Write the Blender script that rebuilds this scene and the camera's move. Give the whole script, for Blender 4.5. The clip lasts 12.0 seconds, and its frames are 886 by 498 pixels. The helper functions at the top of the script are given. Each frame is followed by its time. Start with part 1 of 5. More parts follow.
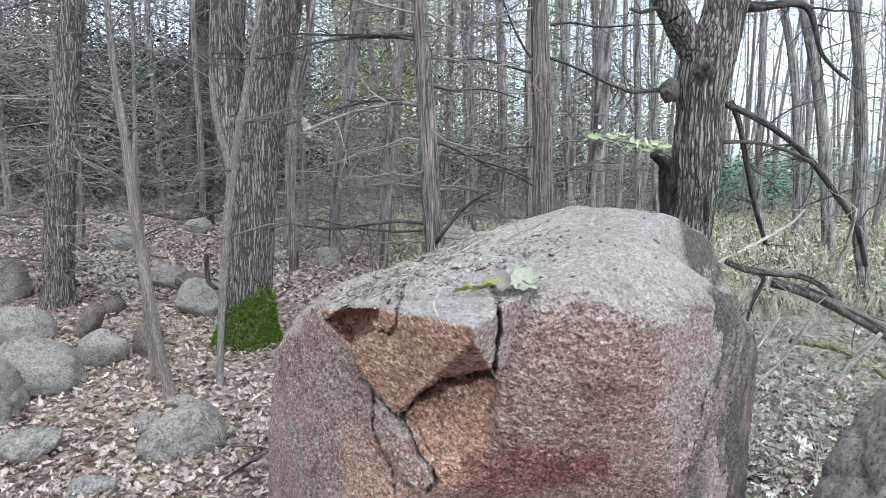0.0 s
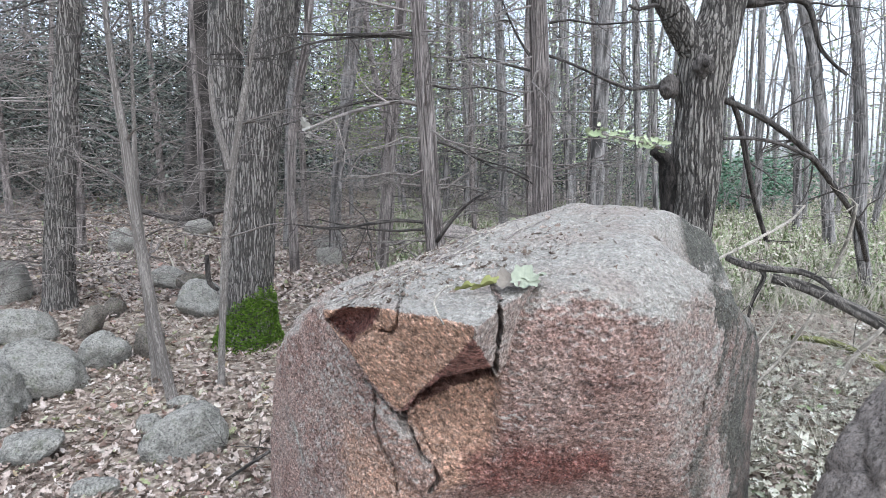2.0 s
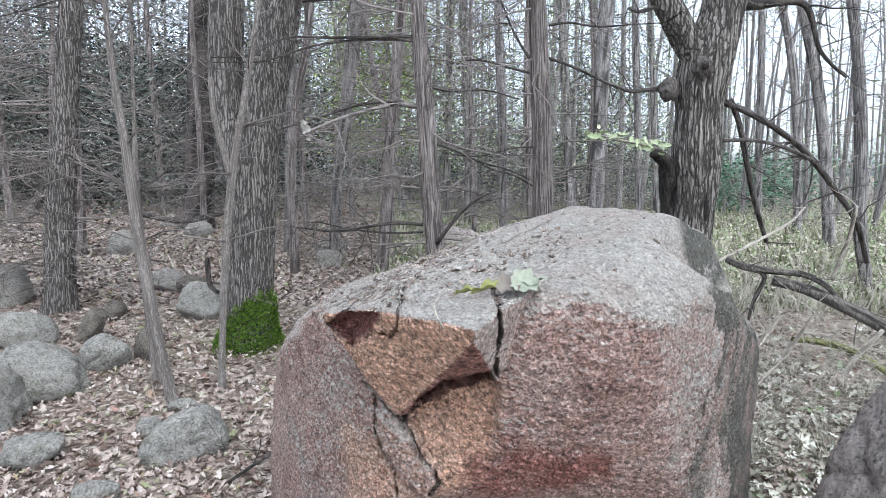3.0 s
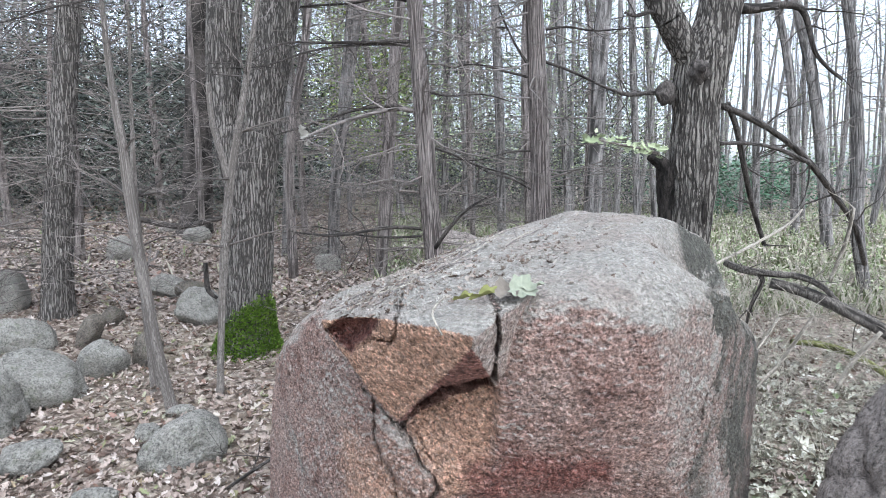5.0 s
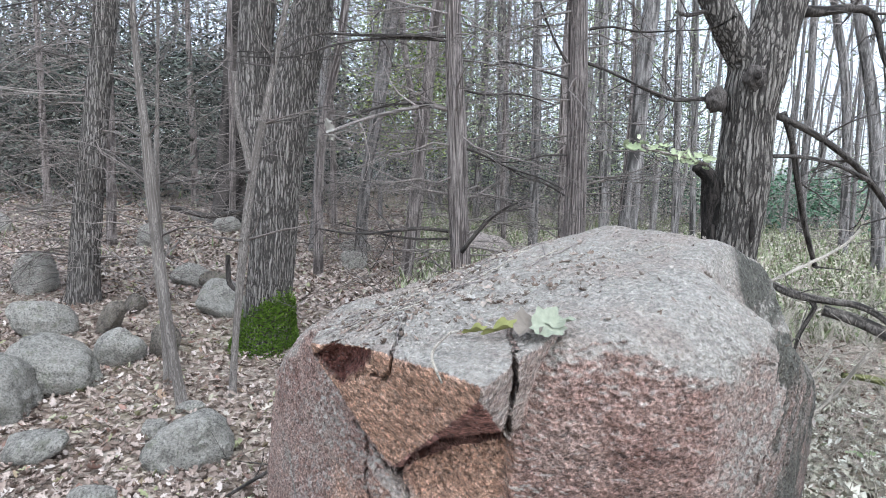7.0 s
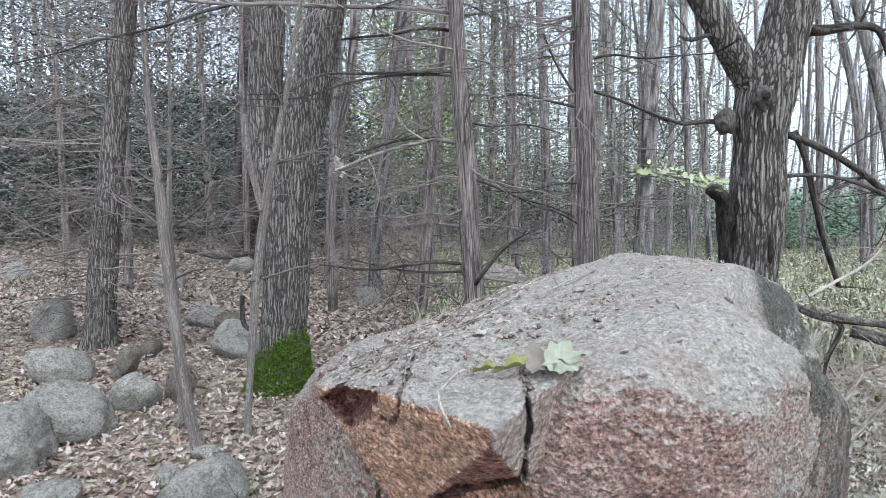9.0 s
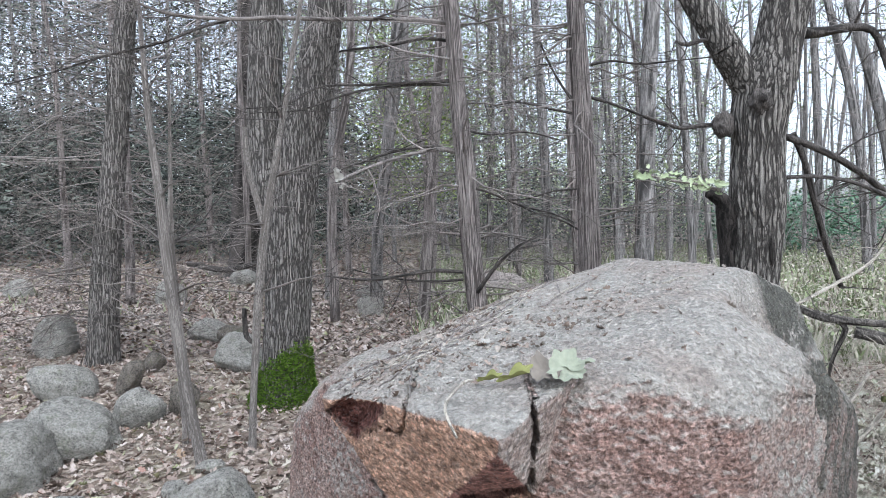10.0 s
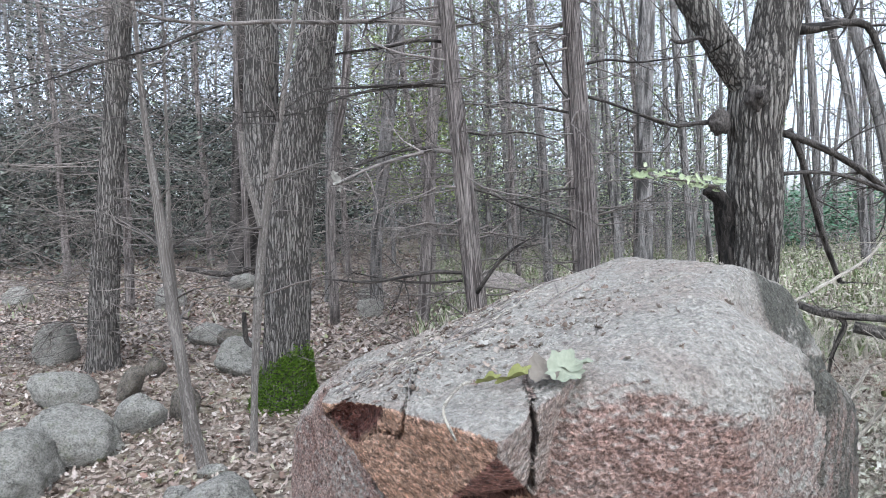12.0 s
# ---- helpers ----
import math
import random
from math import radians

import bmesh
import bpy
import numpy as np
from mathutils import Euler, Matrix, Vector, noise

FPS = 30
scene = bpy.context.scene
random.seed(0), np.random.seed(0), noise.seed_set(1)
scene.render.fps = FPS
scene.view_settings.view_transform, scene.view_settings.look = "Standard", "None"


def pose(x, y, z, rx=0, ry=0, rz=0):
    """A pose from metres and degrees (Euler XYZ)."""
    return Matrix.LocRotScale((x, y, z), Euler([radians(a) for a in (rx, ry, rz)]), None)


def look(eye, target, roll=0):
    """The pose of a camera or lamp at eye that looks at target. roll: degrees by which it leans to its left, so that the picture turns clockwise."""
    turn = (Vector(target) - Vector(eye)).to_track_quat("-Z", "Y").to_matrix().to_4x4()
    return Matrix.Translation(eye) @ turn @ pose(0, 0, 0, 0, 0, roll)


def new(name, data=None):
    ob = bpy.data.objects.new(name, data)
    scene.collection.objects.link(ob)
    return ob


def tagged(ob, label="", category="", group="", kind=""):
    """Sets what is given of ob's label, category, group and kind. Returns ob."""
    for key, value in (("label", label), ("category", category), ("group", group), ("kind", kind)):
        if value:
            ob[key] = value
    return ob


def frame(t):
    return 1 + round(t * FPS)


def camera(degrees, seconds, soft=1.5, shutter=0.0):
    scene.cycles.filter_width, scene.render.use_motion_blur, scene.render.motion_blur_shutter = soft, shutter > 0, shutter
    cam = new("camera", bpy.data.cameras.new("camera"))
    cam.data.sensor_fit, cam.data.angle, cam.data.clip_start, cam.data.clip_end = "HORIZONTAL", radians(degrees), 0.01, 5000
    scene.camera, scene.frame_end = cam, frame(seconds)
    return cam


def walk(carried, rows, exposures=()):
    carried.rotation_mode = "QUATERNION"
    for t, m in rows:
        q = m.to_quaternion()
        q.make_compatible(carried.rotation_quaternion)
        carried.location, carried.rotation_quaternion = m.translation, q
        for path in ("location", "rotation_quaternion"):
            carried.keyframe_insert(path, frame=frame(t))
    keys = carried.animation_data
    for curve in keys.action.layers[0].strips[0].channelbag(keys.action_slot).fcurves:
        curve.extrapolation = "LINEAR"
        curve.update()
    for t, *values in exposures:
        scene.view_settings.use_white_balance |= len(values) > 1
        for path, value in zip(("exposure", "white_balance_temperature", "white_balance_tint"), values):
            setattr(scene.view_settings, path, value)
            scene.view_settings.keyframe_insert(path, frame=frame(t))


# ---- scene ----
from mathutils.bvhtree import BVHTree

cam = camera(75.0, 12.0, soft=0.7)
PATH = [
    (0, pose(-0.000, -0.000, 1.550, 83.00, 0.00, -0.00)),
    (0.5, pose(0.000, 0.002, 1.548, 82.91, 0.26, -0.00)),
    (1, pose(0.003, 0.001, 1.549, 82.98, 0.53, -0.12)),
    (1.5, pose(0.002, 0.003, 1.549, 82.96, 0.50, -0.04)),
    (2, pose(0.001, 0.001, 1.549, 82.89, 0.49, -0.01)),
    (2.5, pose(0.002, -0.000, 1.552, 82.99, 0.51, -0.02)),
    (3, pose(0.002, -0.001, 1.554, 83.08, 0.58, 0.01)),
    (5, pose(0.003, -0.002, 1.560, 83.43, 0.85, -0.17)),
    (5.5, pose(-0.001, 0.004, 1.564, 83.56, 0.94, 0.38)),
    (6, pose(0.002, 0.085, 1.578, 83.70, 0.94, 1.14)),
    (6.5, pose(0.019, 0.162, 1.576, 83.55, -0.80, 2.19)),
    (6.7, pose(0.031, 0.204, 1.575, 83.28, -1.21, 2.63)),
    (8.3, pose(0.052, 0.271, 1.576, 85.66, -2.11, 4.63)),
    (8.5, pose(0.051, 0.274, 1.575, 86.09, -1.31, 4.59)),
    (9, pose(0.056, 0.275, 1.576, 86.59, 0.52, 4.42)),
    (9.5, pose(0.055, 0.273, 1.578, 87.07, 1.18, 4.34)),
    (10, pose(0.054, 0.270, 1.580, 87.42, 1.70, 4.46)),
    (10.5, pose(0.057, 0.270, 1.580, 87.58, 1.97, 4.45)),
    (11, pose(0.059, 0.271, 1.579, 87.53, 2.23, 4.33)),
    (11.5, pose(0.062, 0.272, 1.579, 87.47, 2.43, 4.11)),
    (12, pose(0.059, 0.269, 1.583, 87.50, 2.56, 4.35)),
]
walk(cam, PATH, exposures=((0, 1.46, 5600, 8), (5.5, 1.46, 5600, 8), (8.5, 1.37, 5600, 8), (12, 1.36, 5600, 8)))

# ---- light: an overcast autumn sky ----
world = bpy.data.worlds.new("sky")
scene.world = world
world.use_nodes = True
wn = world.node_tree
sky = wn.nodes.new("ShaderNodeTexSky")
sky.sky_type, sky.sun_disc = "NISHITA", False
sky.sun_elevation, sky.sun_rotation = radians(48), radians(150)
sky.air_density, sky.dust_density, sky.ozone_density = 1.0, 2.5, 0.6
back = wn.nodes["Background"]
back.inputs["Strength"].default_value = 0.15
veil = wn.nodes.new("ShaderNodeHueSaturation")
veil.inputs["Saturation"].default_value = 0.3
wn.links.new(sky.outputs["Color"], veil.inputs["Color"])
wn.links.new(veil.outputs["Color"], back.inputs["Color"])
sun = new("sun", bpy.data.lights.new("sun", "SUN"))
sun.data.energy, sun.data.angle, sun.data.color = 0.8, radians(40), (1.0, 0.98, 0.95)
sun.matrix_world = look((-3, -3, 14), (0, 2, 0))

# ---- materials ----


def material(name, rough=0.9):
    m = bpy.data.materials.new(name)
    m.use_nodes = True
    n = m.node_tree.nodes
    b = n["Principled BSDF"]
    b.inputs["Roughness"].default_value = rough
    b.inputs["Specular IOR Level"].default_value = 0.25
    return m, n, m.node_tree.links, b


def coords(n, l, scale=(1, 1, 1)):
    tc = n.new("ShaderNodeTexCoord")
    mp = n.new("ShaderNodeMapping")
    mp.inputs["Scale"].default_value = scale
    l.new(tc.outputs["Object"], mp.inputs["Vector"])
    return mp.outputs["Vector"]


def noise_tex(n, l, vec, scale, detail=5.0, rough=0.6, distortion=0.0):
    t = n.new("ShaderNodeTexNoise")
    t.inputs["Scale"].default_value = scale
    t.inputs["Detail"].default_value = detail
    t.inputs["Roughness"].default_value = rough
    t.inputs["Distortion"].default_value = distortion
    l.new(vec, t.inputs["Vector"])
    return t.outputs["Fac"]


def ramp(n, l, fac, stops):
    r = n.new("ShaderNodeValToRGB")
    e = r.color_ramp.elements
    while len(e) < len(stops):
        e.new(0.5)
    for k, (p, c) in enumerate(stops):
        e[k].position = p
        e[k].color = (*c, 1) if len(c) == 3 else c
    l.new(fac, r.inputs["Fac"])
    return r.outputs["Color"]


def mix(n, l, fac, a, b, mode="MIX"):
    m = n.new("ShaderNodeMix")
    m.data_type, m.blend_type = "RGBA", mode
    for key, v in ((0, fac), (6, a), (7, b)):
        if isinstance(v, (int, float)):
            m.inputs[key].default_value = v
        elif isinstance(v, tuple):
            m.inputs[key].default_value = (*v, 1)
        else:
            l.new(v, m.inputs[key])
    return m.outputs[2]


def calc(n, l, op, a, b):
    m = n.new("ShaderNodeMath")
    m.operation, m.use_clamp = op, False
    for key, v in ((0, a), (1, b)):
        if isinstance(v, (int, float)):
            m.inputs[key].default_value = v
        else:
            l.new(v, m.inputs[key])
    return m.outputs[0]


def bump(n, l, b, height, strength, distance):
    k = n.new("ShaderNodeBump")
    k.inputs["Strength"].default_value = strength
    k.inputs["Distance"].default_value = distance
    l.new(height, k.inputs["Height"])
    # overcast: no sharp shadows, so relief rests on the bump alone
    l.new(k.outputs["Normal"], b.inputs["Normal"])


def grey(v, tint=(1.0, 1.0, 1.0)):
    return tuple(v * t for t in tint)


def bark_material(name, dark, light, scale=1.0, stretch=0.16, deep=0.02, shallow=0.0, gap=0.6, vary=0.0, plates=0.0):
    """Furrowed bark: plates stretched along the stem; furrows coloured dark for inner bark, dirt and shade."""
    m, n, l, b = material(name)
    vec = coords(n, l, (1, 1, stretch))
    wave = noise_tex(n, l, vec, 15 * scale, 6, 0.6, 0.5)
    furrow = calc(n, l, "ABSOLUTE", calc(n, l, "SUBTRACT", wave, 0.5), 0.0)
    fine = noise_tex(n, l, coords(n, l, (1, 1, 0.4)), 110 * scale, 5, 0.75)
    wide = noise_tex(n, l, coords(n, l), 2.5, 3, 0.5)
    base = tuple(a + (c - a) * shallow for a, c in zip(dark, light))
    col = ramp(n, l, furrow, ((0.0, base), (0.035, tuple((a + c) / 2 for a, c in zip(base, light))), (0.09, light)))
    col = mix(n, l, 0.7, col, ramp(n, l, fine, ((0.32, grey(0.3)), (0.5, grey(0.8)), (0.68, grey(1.25)))), "MULTIPLY")
    col = mix(n, l, ramp(n, l, wide, ((0.45, grey(0)), (0.75, grey(0.4)))), col, tuple(c * 1.2 for c in light))
    furrow = calc(n, l, "MINIMUM", calc(n, l, "MULTIPLY", furrow, 8.0), 1.0)
    if plates:
        sway = n.new("ShaderNodeTexNoise")
        sway.inputs["Scale"].default_value, sway.inputs["Detail"].default_value = 9.0, 4.0
        l.new(coords(n, l, (1, 1, 0.5)), sway.inputs["Vector"])
        bent = mix(n, l, 0.06, vec, sway.outputs["Color"])
        plate = n.new("ShaderNodeTexVoronoi")
        plate.feature = "DISTANCE_TO_EDGE"
        plate.inputs["Scale"].default_value = plates
        l.new(bent, plate.inputs["Vector"])
        seam = calc(n, l, "ADD", plate.outputs["Distance"], calc(n, l, "MULTIPLY", calc(n, l, "SUBTRACT", fine, 0.5), 0.12))
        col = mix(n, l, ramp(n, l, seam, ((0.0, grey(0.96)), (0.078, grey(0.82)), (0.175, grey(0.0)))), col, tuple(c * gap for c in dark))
        furrow = calc(n, l, "ADD", calc(n, l, "MINIMUM", calc(n, l, "MULTIPLY", seam, 4.0), 1.0), calc(n, l, "MULTIPLY", furrow, 0.25))
    # modelled grooves get a dark colour: dirt and inner bark, plus painted crevice shade
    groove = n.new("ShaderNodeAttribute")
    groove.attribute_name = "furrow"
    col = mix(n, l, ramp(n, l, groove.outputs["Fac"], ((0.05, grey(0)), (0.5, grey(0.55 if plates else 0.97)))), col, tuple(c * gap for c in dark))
    if vary:
        shade = n.new("ShaderNodeNewGeometry")
        col = mix(n, l, vary, col, ramp(n, l, shade.outputs["Random Per Island"], ((0.0, grey(0.35)), (0.3, grey(0.7)), (0.6, grey(1.1)), (1.0, grey(1.7)))), "MULTIPLY")
    l.new(col, b.inputs["Base Color"])
    bump(n, l, b, calc(n, l, "ADD", furrow, calc(n, l, "MULTIPLY", fine, 0.3)), 1.0, deep)
    return m


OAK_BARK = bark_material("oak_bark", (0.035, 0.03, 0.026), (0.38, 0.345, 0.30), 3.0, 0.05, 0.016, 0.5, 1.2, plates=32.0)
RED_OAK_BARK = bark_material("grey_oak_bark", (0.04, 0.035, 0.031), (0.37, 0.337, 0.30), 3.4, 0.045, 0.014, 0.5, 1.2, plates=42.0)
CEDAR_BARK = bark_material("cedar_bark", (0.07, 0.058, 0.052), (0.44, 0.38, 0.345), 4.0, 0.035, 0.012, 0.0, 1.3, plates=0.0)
SAPLING_BARK = bark_material("sapling_bark", (0.11, 0.095, 0.083), (0.36, 0.32, 0.282), 6.0, 0.16, 0.006, 0.0, 1.4)
FAR_BARK = bark_material("far_bark", (0.10, 0.092, 0.085), (0.35, 0.324, 0.302), 1.4, 0.12, 0.01, vary=0.3)
DEAD_WOOD = bark_material("dead_wood", (0.035, 0.03, 0.026), (0.13, 0.113, 0.10), 3.0, 0.3, 0.004)
LOG_BARK = bark_material("log_bark", (0.05, 0.043, 0.037), (0.21, 0.185, 0.16), 3.0, 0.2, 0.006)
MOSSY_BARK = bark_material("mossy_bark", (0.10, 0.10, 0.035), (0.30, 0.30, 0.13), 3.0, 0.3, 0.006)
ROTTEN_AND_SHADE = bark_material("rotten_wood_and_shade", (0.015, 0.013, 0.011), (0.06, 0.05, 0.043), 2.0, 0.3, 0.01)
TWIG = bark_material("twig_bark", (0.12, 0.103, 0.092), (0.30, 0.262, 0.235), 4.0, 0.5, 0.003, vary=0.9)
PALE_TWIG = bark_material("pale_twig_bark", (0.27, 0.24, 0.195), (0.50, 0.45, 0.375), 4.0, 0.5, 0.003)


def leaf_material(name, stops, translucent=0.15):
    """Leaves: every leaf its own shade, with a fine mottling."""
    m, n, l, b = material(name, 0.75)
    g = n.new("ShaderNodeNewGeometry")
    col = ramp(n, l, g.outputs["Random Per Island"], stops)
    spots = noise_tex(n, l, coords(n, l), 90, 3, 0.6)
    col = mix(n, l, 0.5, col, ramp(n, l, spots, ((0.3, grey(0.55)), (0.65, grey(1.0)))), "MULTIPLY")
    l.new(col, b.inputs["Base Color"])
    b.inputs["Subsurface Weight"].default_value = 0.0
    return m


LITTER = leaf_material("leaf_litter", ((0.0, (0.09, 0.065, 0.05)), (0.25, (0.25, 0.19, 0.155)), (0.5, (0.34, 0.275, 0.23)), (0.72, (0.42, 0.345, 0.295)), (0.86, (0.52, 0.455, 0.405)), (0.91, (0.24, 0.25, 0.13)), (0.95, (0.30, 0.18, 0.14)), (1.0, (0.16, 0.11, 0.085))))
PALE_LITTER = leaf_material("pale_leaf_litter", ((0.0, (0.11, 0.095, 0.07)), (0.2, (0.25, 0.23, 0.17)), (0.45, (0.42, 0.40, 0.31)), (0.75, (0.56, 0.54, 0.45)), (0.9, (0.66, 0.64, 0.56)), (1.0, (0.20, 0.26, 0.11))))
GREEN_LEAF = leaf_material("green_leaves", ((0.0, (0.10, 0.15, 0.035)), (0.5, (0.22, 0.30, 0.08)), (1.0, (0.38, 0.42, 0.13))))
DARK_NEEDLES = leaf_material("dark_needles", ((0.0, (0.022, 0.026, 0.022)), (0.5, (0.072, 0.08, 0.066)), (0.8, (0.15, 0.165, 0.135)), (1.0, (0.28, 0.30, 0.245))))
FAR_LEAF = leaf_material("canopy_leaves", ((0.0, (0.16, 0.20, 0.10)), (0.5, (0.33, 0.40, 0.20)), (1.0, (0.52, 0.58, 0.33))))
SHRUB_LEAF = leaf_material("shrub_leaves", ((0.0, (0.05, 0.11, 0.06)), (0.5, (0.10, 0.19, 0.11)), (1.0, (0.16, 0.26, 0.17))))
WEED = leaf_material("ground_weeds", ((0.0, (0.14, 0.17, 0.08)), (0.4, (0.27, 0.31, 0.16)), (0.65, (0.38, 0.36, 0.26)), (1.0, (0.50, 0.45, 0.38))))
MOSS = leaf_material("moss", ((0.0, (0.05, 0.095, 0.012)), (0.5, (0.13, 0.22, 0.028)), (1.0, (0.24, 0.35, 0.055))))


def stone_material(name, dark, light, moss=0.0):
    m, n, l, b = material(name)
    vec = coords(n, l)
    big = noise_tex(n, l, vec, 11, 7, 0.7)
    grain = noise_tex(n, l, vec, 60, 5, 0.8)
    speck = noise_tex(n, l, vec, 220, 2, 0.5)
    col = ramp(n, l, big, ((0.36, dark), (0.47, tuple((a + 2 * c) / 3 for a, c in zip(dark, light))), (0.62, light)))
    col = mix(n, l, 0.85, col, ramp(n, l, grain, ((0.36, grey(0.22)), (0.47, grey(0.85)), (0.62, grey(1.4)))), "MULTIPLY")
    col = mix(n, l, ramp(n, l, speck, ((0.62, grey(0)), (0.72, grey(0.5)))), col, (0.55, 0.55, 0.52))
    if moss:
        patch = noise_tex(n, l, vec, 9, 5, 0.7)
        col = mix(n, l, ramp(n, l, patch, ((0.55, grey(0)), (0.7, grey(moss)))), col, (0.10, 0.12, 0.05))
    l.new(col, b.inputs["Base Color"])
    bump(n, l, b, calc(n, l, "ADD", big, calc(n, l, "MULTIPLY", grain, 0.7)), 1.0, 0.05)
    return m


STONE = stone_material("field_stone", (0.19, 0.178, 0.153), (0.395, 0.37, 0.325), 0.5)
BROWN_STONE = stone_material("brown_stone", (0.10, 0.085, 0.07), (0.22, 0.19, 0.155), 0.6)
PINK_STONE = stone_material("pink_stone", (0.25, 0.215, 0.195), (0.47, 0.405, 0.365), 0.25)


def granite_material():
    """Red granite: pink and grey grains, fresh tan and rusty fractures with painted shade, grey lichen on the weathered
    skin.
    """
    m, n, l, b = material("red_granite", 0.85)
    zone = n.new("ShaderNodeVertexColor")
    zone.layer_name = "zones"
    sep = n.new("ShaderNodeSeparateColor")
    l.new(zone.outputs["Color"], sep.inputs["Color"])
    vec = coords(n, l)
    tilted = coords(n, l, (1.0, 1.0, 1.12))
    wide = noise_tex(n, l, vec, 5, 5, 0.62)
    mid = noise_tex(n, l, tilted, 30, 8, 0.78, 0.4)
    grain = noise_tex(n, l, tilted, 85, 4, 0.75)
    speck = noise_tex(n, l, vec, 180, 1, 0.6)
    grains = n.new("ShaderNodeTexVoronoi")
    grains.inputs["Scale"].default_value = 150
    l.new(coords(n, l), grains.inputs["Vector"])
    crystal = n.new("ShaderNodeSeparateColor")
    l.new(grains.outputs["Color"], crystal.inputs["Color"])
    skin = ramp(n, l, wide, ((0.30, (0.225, 0.132, 0.107)), (0.5, (0.325, 0.213, 0.174)), (0.7, (0.395, 0.29, 0.243))))
    skin = mix(n, l, ramp(n, l, mid, ((0.48, grey(0)), (0.66, grey(0.35)))), skin, (0.30, 0.262, 0.25))
    tan = ramp(n, l, mid, ((0.3, (0.34, 0.195, 0.133)), (0.5, (0.50, 0.312, 0.217)), (0.7, (0.59, 0.41, 0.308))))
    # red rock, darkened to carry shade on the receding faces
    red = ramp(n, l, mid, ((0.3, (0.14, 0.06, 0.048)), (0.6, (0.255, 0.115, 0.092)), (0.8, (0.33, 0.175, 0.14))))
    lichen = ramp(n, l, mid, ((0.3, (0.285, 0.257, 0.222)), (0.5, (0.39, 0.362, 0.316)), (0.72, (0.48, 0.457, 0.405))))
    lichen = mix(n, l, ramp(n, l, wide, ((0.46, grey(0)), (0.62, grey(0.65)))), lichen, (0.345, 0.285, 0.24))
    col = mix(n, l, sep.outputs["Red"], skin, tan)
    col = mix(n, l, sep.outputs["Green"], col, red)
    cover = calc(n, l, "ADD", sep.outputs["Blue"], calc(n, l, "MULTIPLY", calc(n, l, "SUBTRACT", mid, 0.5), 0.9))
    col = mix(n, l, ramp(n, l, cover, ((0.1, grey(0)), (0.95, grey(0.95)))), col, lichen)
    # dark algae of the right end, with the lower right's painted shade
    stain_and_shade = n.new("ShaderNodeAttribute")
    stain_and_shade.attribute_name = "algae_and_shade"
    col = mix(n, l, calc(n, l, "MULTIPLY", stain_and_shade.outputs["Fac"], 0.92), col, ramp(n, l, mid, ((0.35, (0.045, 0.045, 0.034)), (0.55, (0.095, 0.092, 0.073)), (0.7, (0.18, 0.165, 0.143)))))
    chip = n.new("ShaderNodeTexVoronoi")
    chip.inputs["Scale"].default_value = 95
    l.new(tilted, chip.inputs["Vector"])
    pits = noise_tex(n, l, tilted, 44, 3, 0.65)
    rough = calc(n, l, "SUBTRACT", 1.0, calc(n, l, "MULTIPLY", sep.outputs["Blue"], 0.55))
    col = mix(n, l, calc(n, l, "MULTIPLY", rough, 0.72), col, ramp(n, l, grain, ((0.36, grey(0.3)), (0.46, grey(0.95)), (0.62, grey(1.6)))), "MULTIPLY")
    col = mix(n, l, calc(n, l, "MULTIPLY", rough, 0.62), col, ramp(n, l, crystal.outputs["Red"], ((0.0, grey(0.3)), (0.25, grey(0.85)), (0.7, grey(1.2)), (1.0, grey(1.8)))), "MULTIPLY")
    col = mix(n, l, calc(n, l, "MULTIPLY", rough, 0.5), col, ramp(n, l, pits, ((0.36, grey(0.22)), (0.44, grey(0.9)), (0.5, grey(1.08)), (0.66, grey(1.35)))), "MULTIPLY")
    col = mix(n, l, ramp(n, l, speck, ((0.62, grey(0)), (0.72, grey(0.35)))), col, (0.50, 0.45, 0.42))
    l.new(col, b.inputs["Base Color"])
    h = calc(n, l, "ADD", calc(n, l, "MULTIPLY", mid, 0.4), calc(n, l, "MULTIPLY", grain, 0.95))
    h = calc(n, l, "ADD", h, calc(n, l, "MULTIPLY", pits, 0.7))
    h = calc(n, l, "ADD", h, calc(n, l, "MULTIPLY", chip.outputs["Distance"], 0.6))
    h = calc(n, l, "ADD", h, calc(n, l, "MULTIPLY", crystal.outputs["Green"], 0.4))
    bump(n, l, b, h, 1.0, 0.022)
    return m


GRANITE = granite_material()


def soil_material():
    m, n, l, b = material("forest_soil")
    vec = coords(n, l)
    wide = noise_tex(n, l, vec, 0.6, 4, 0.6)
    mid = noise_tex(n, l, vec, 14, 6, 0.7)
    cells = n.new("ShaderNodeTexVoronoi")
    cells.inputs["Scale"].default_value = 17
    l.new(vec, cells.inputs["Vector"])
    hue = n.new("ShaderNodeSeparateColor")
    l.new(cells.outputs["Color"], hue.inputs["Color"])
    litter = ramp(n, l, hue.outputs["Red"], ((0.0, (0.14, 0.10, 0.075)), (0.4, (0.30, 0.24, 0.19)), (0.7, (0.43, 0.36, 0.29)), (1.0, (0.54, 0.48, 0.40))))
    col = mix(n, l, ramp(n, l, mid, ((0.35, grey(1)), (0.6, grey(0.1)))), litter, (0.13, 0.10, 0.078))
    col = mix(n, l, ramp(n, l, wide, ((0.5, grey(0)), (0.7, grey(0.35)))), col, (0.17, 0.18, 0.09))
    l.new(col, b.inputs["Base Color"])
    bump(n, l, b, calc(n, l, "ADD", mid, cells.outputs["Distance"]), 0.8, 0.03)
    return m


SOIL = soil_material()

# ---- mesh helpers ----


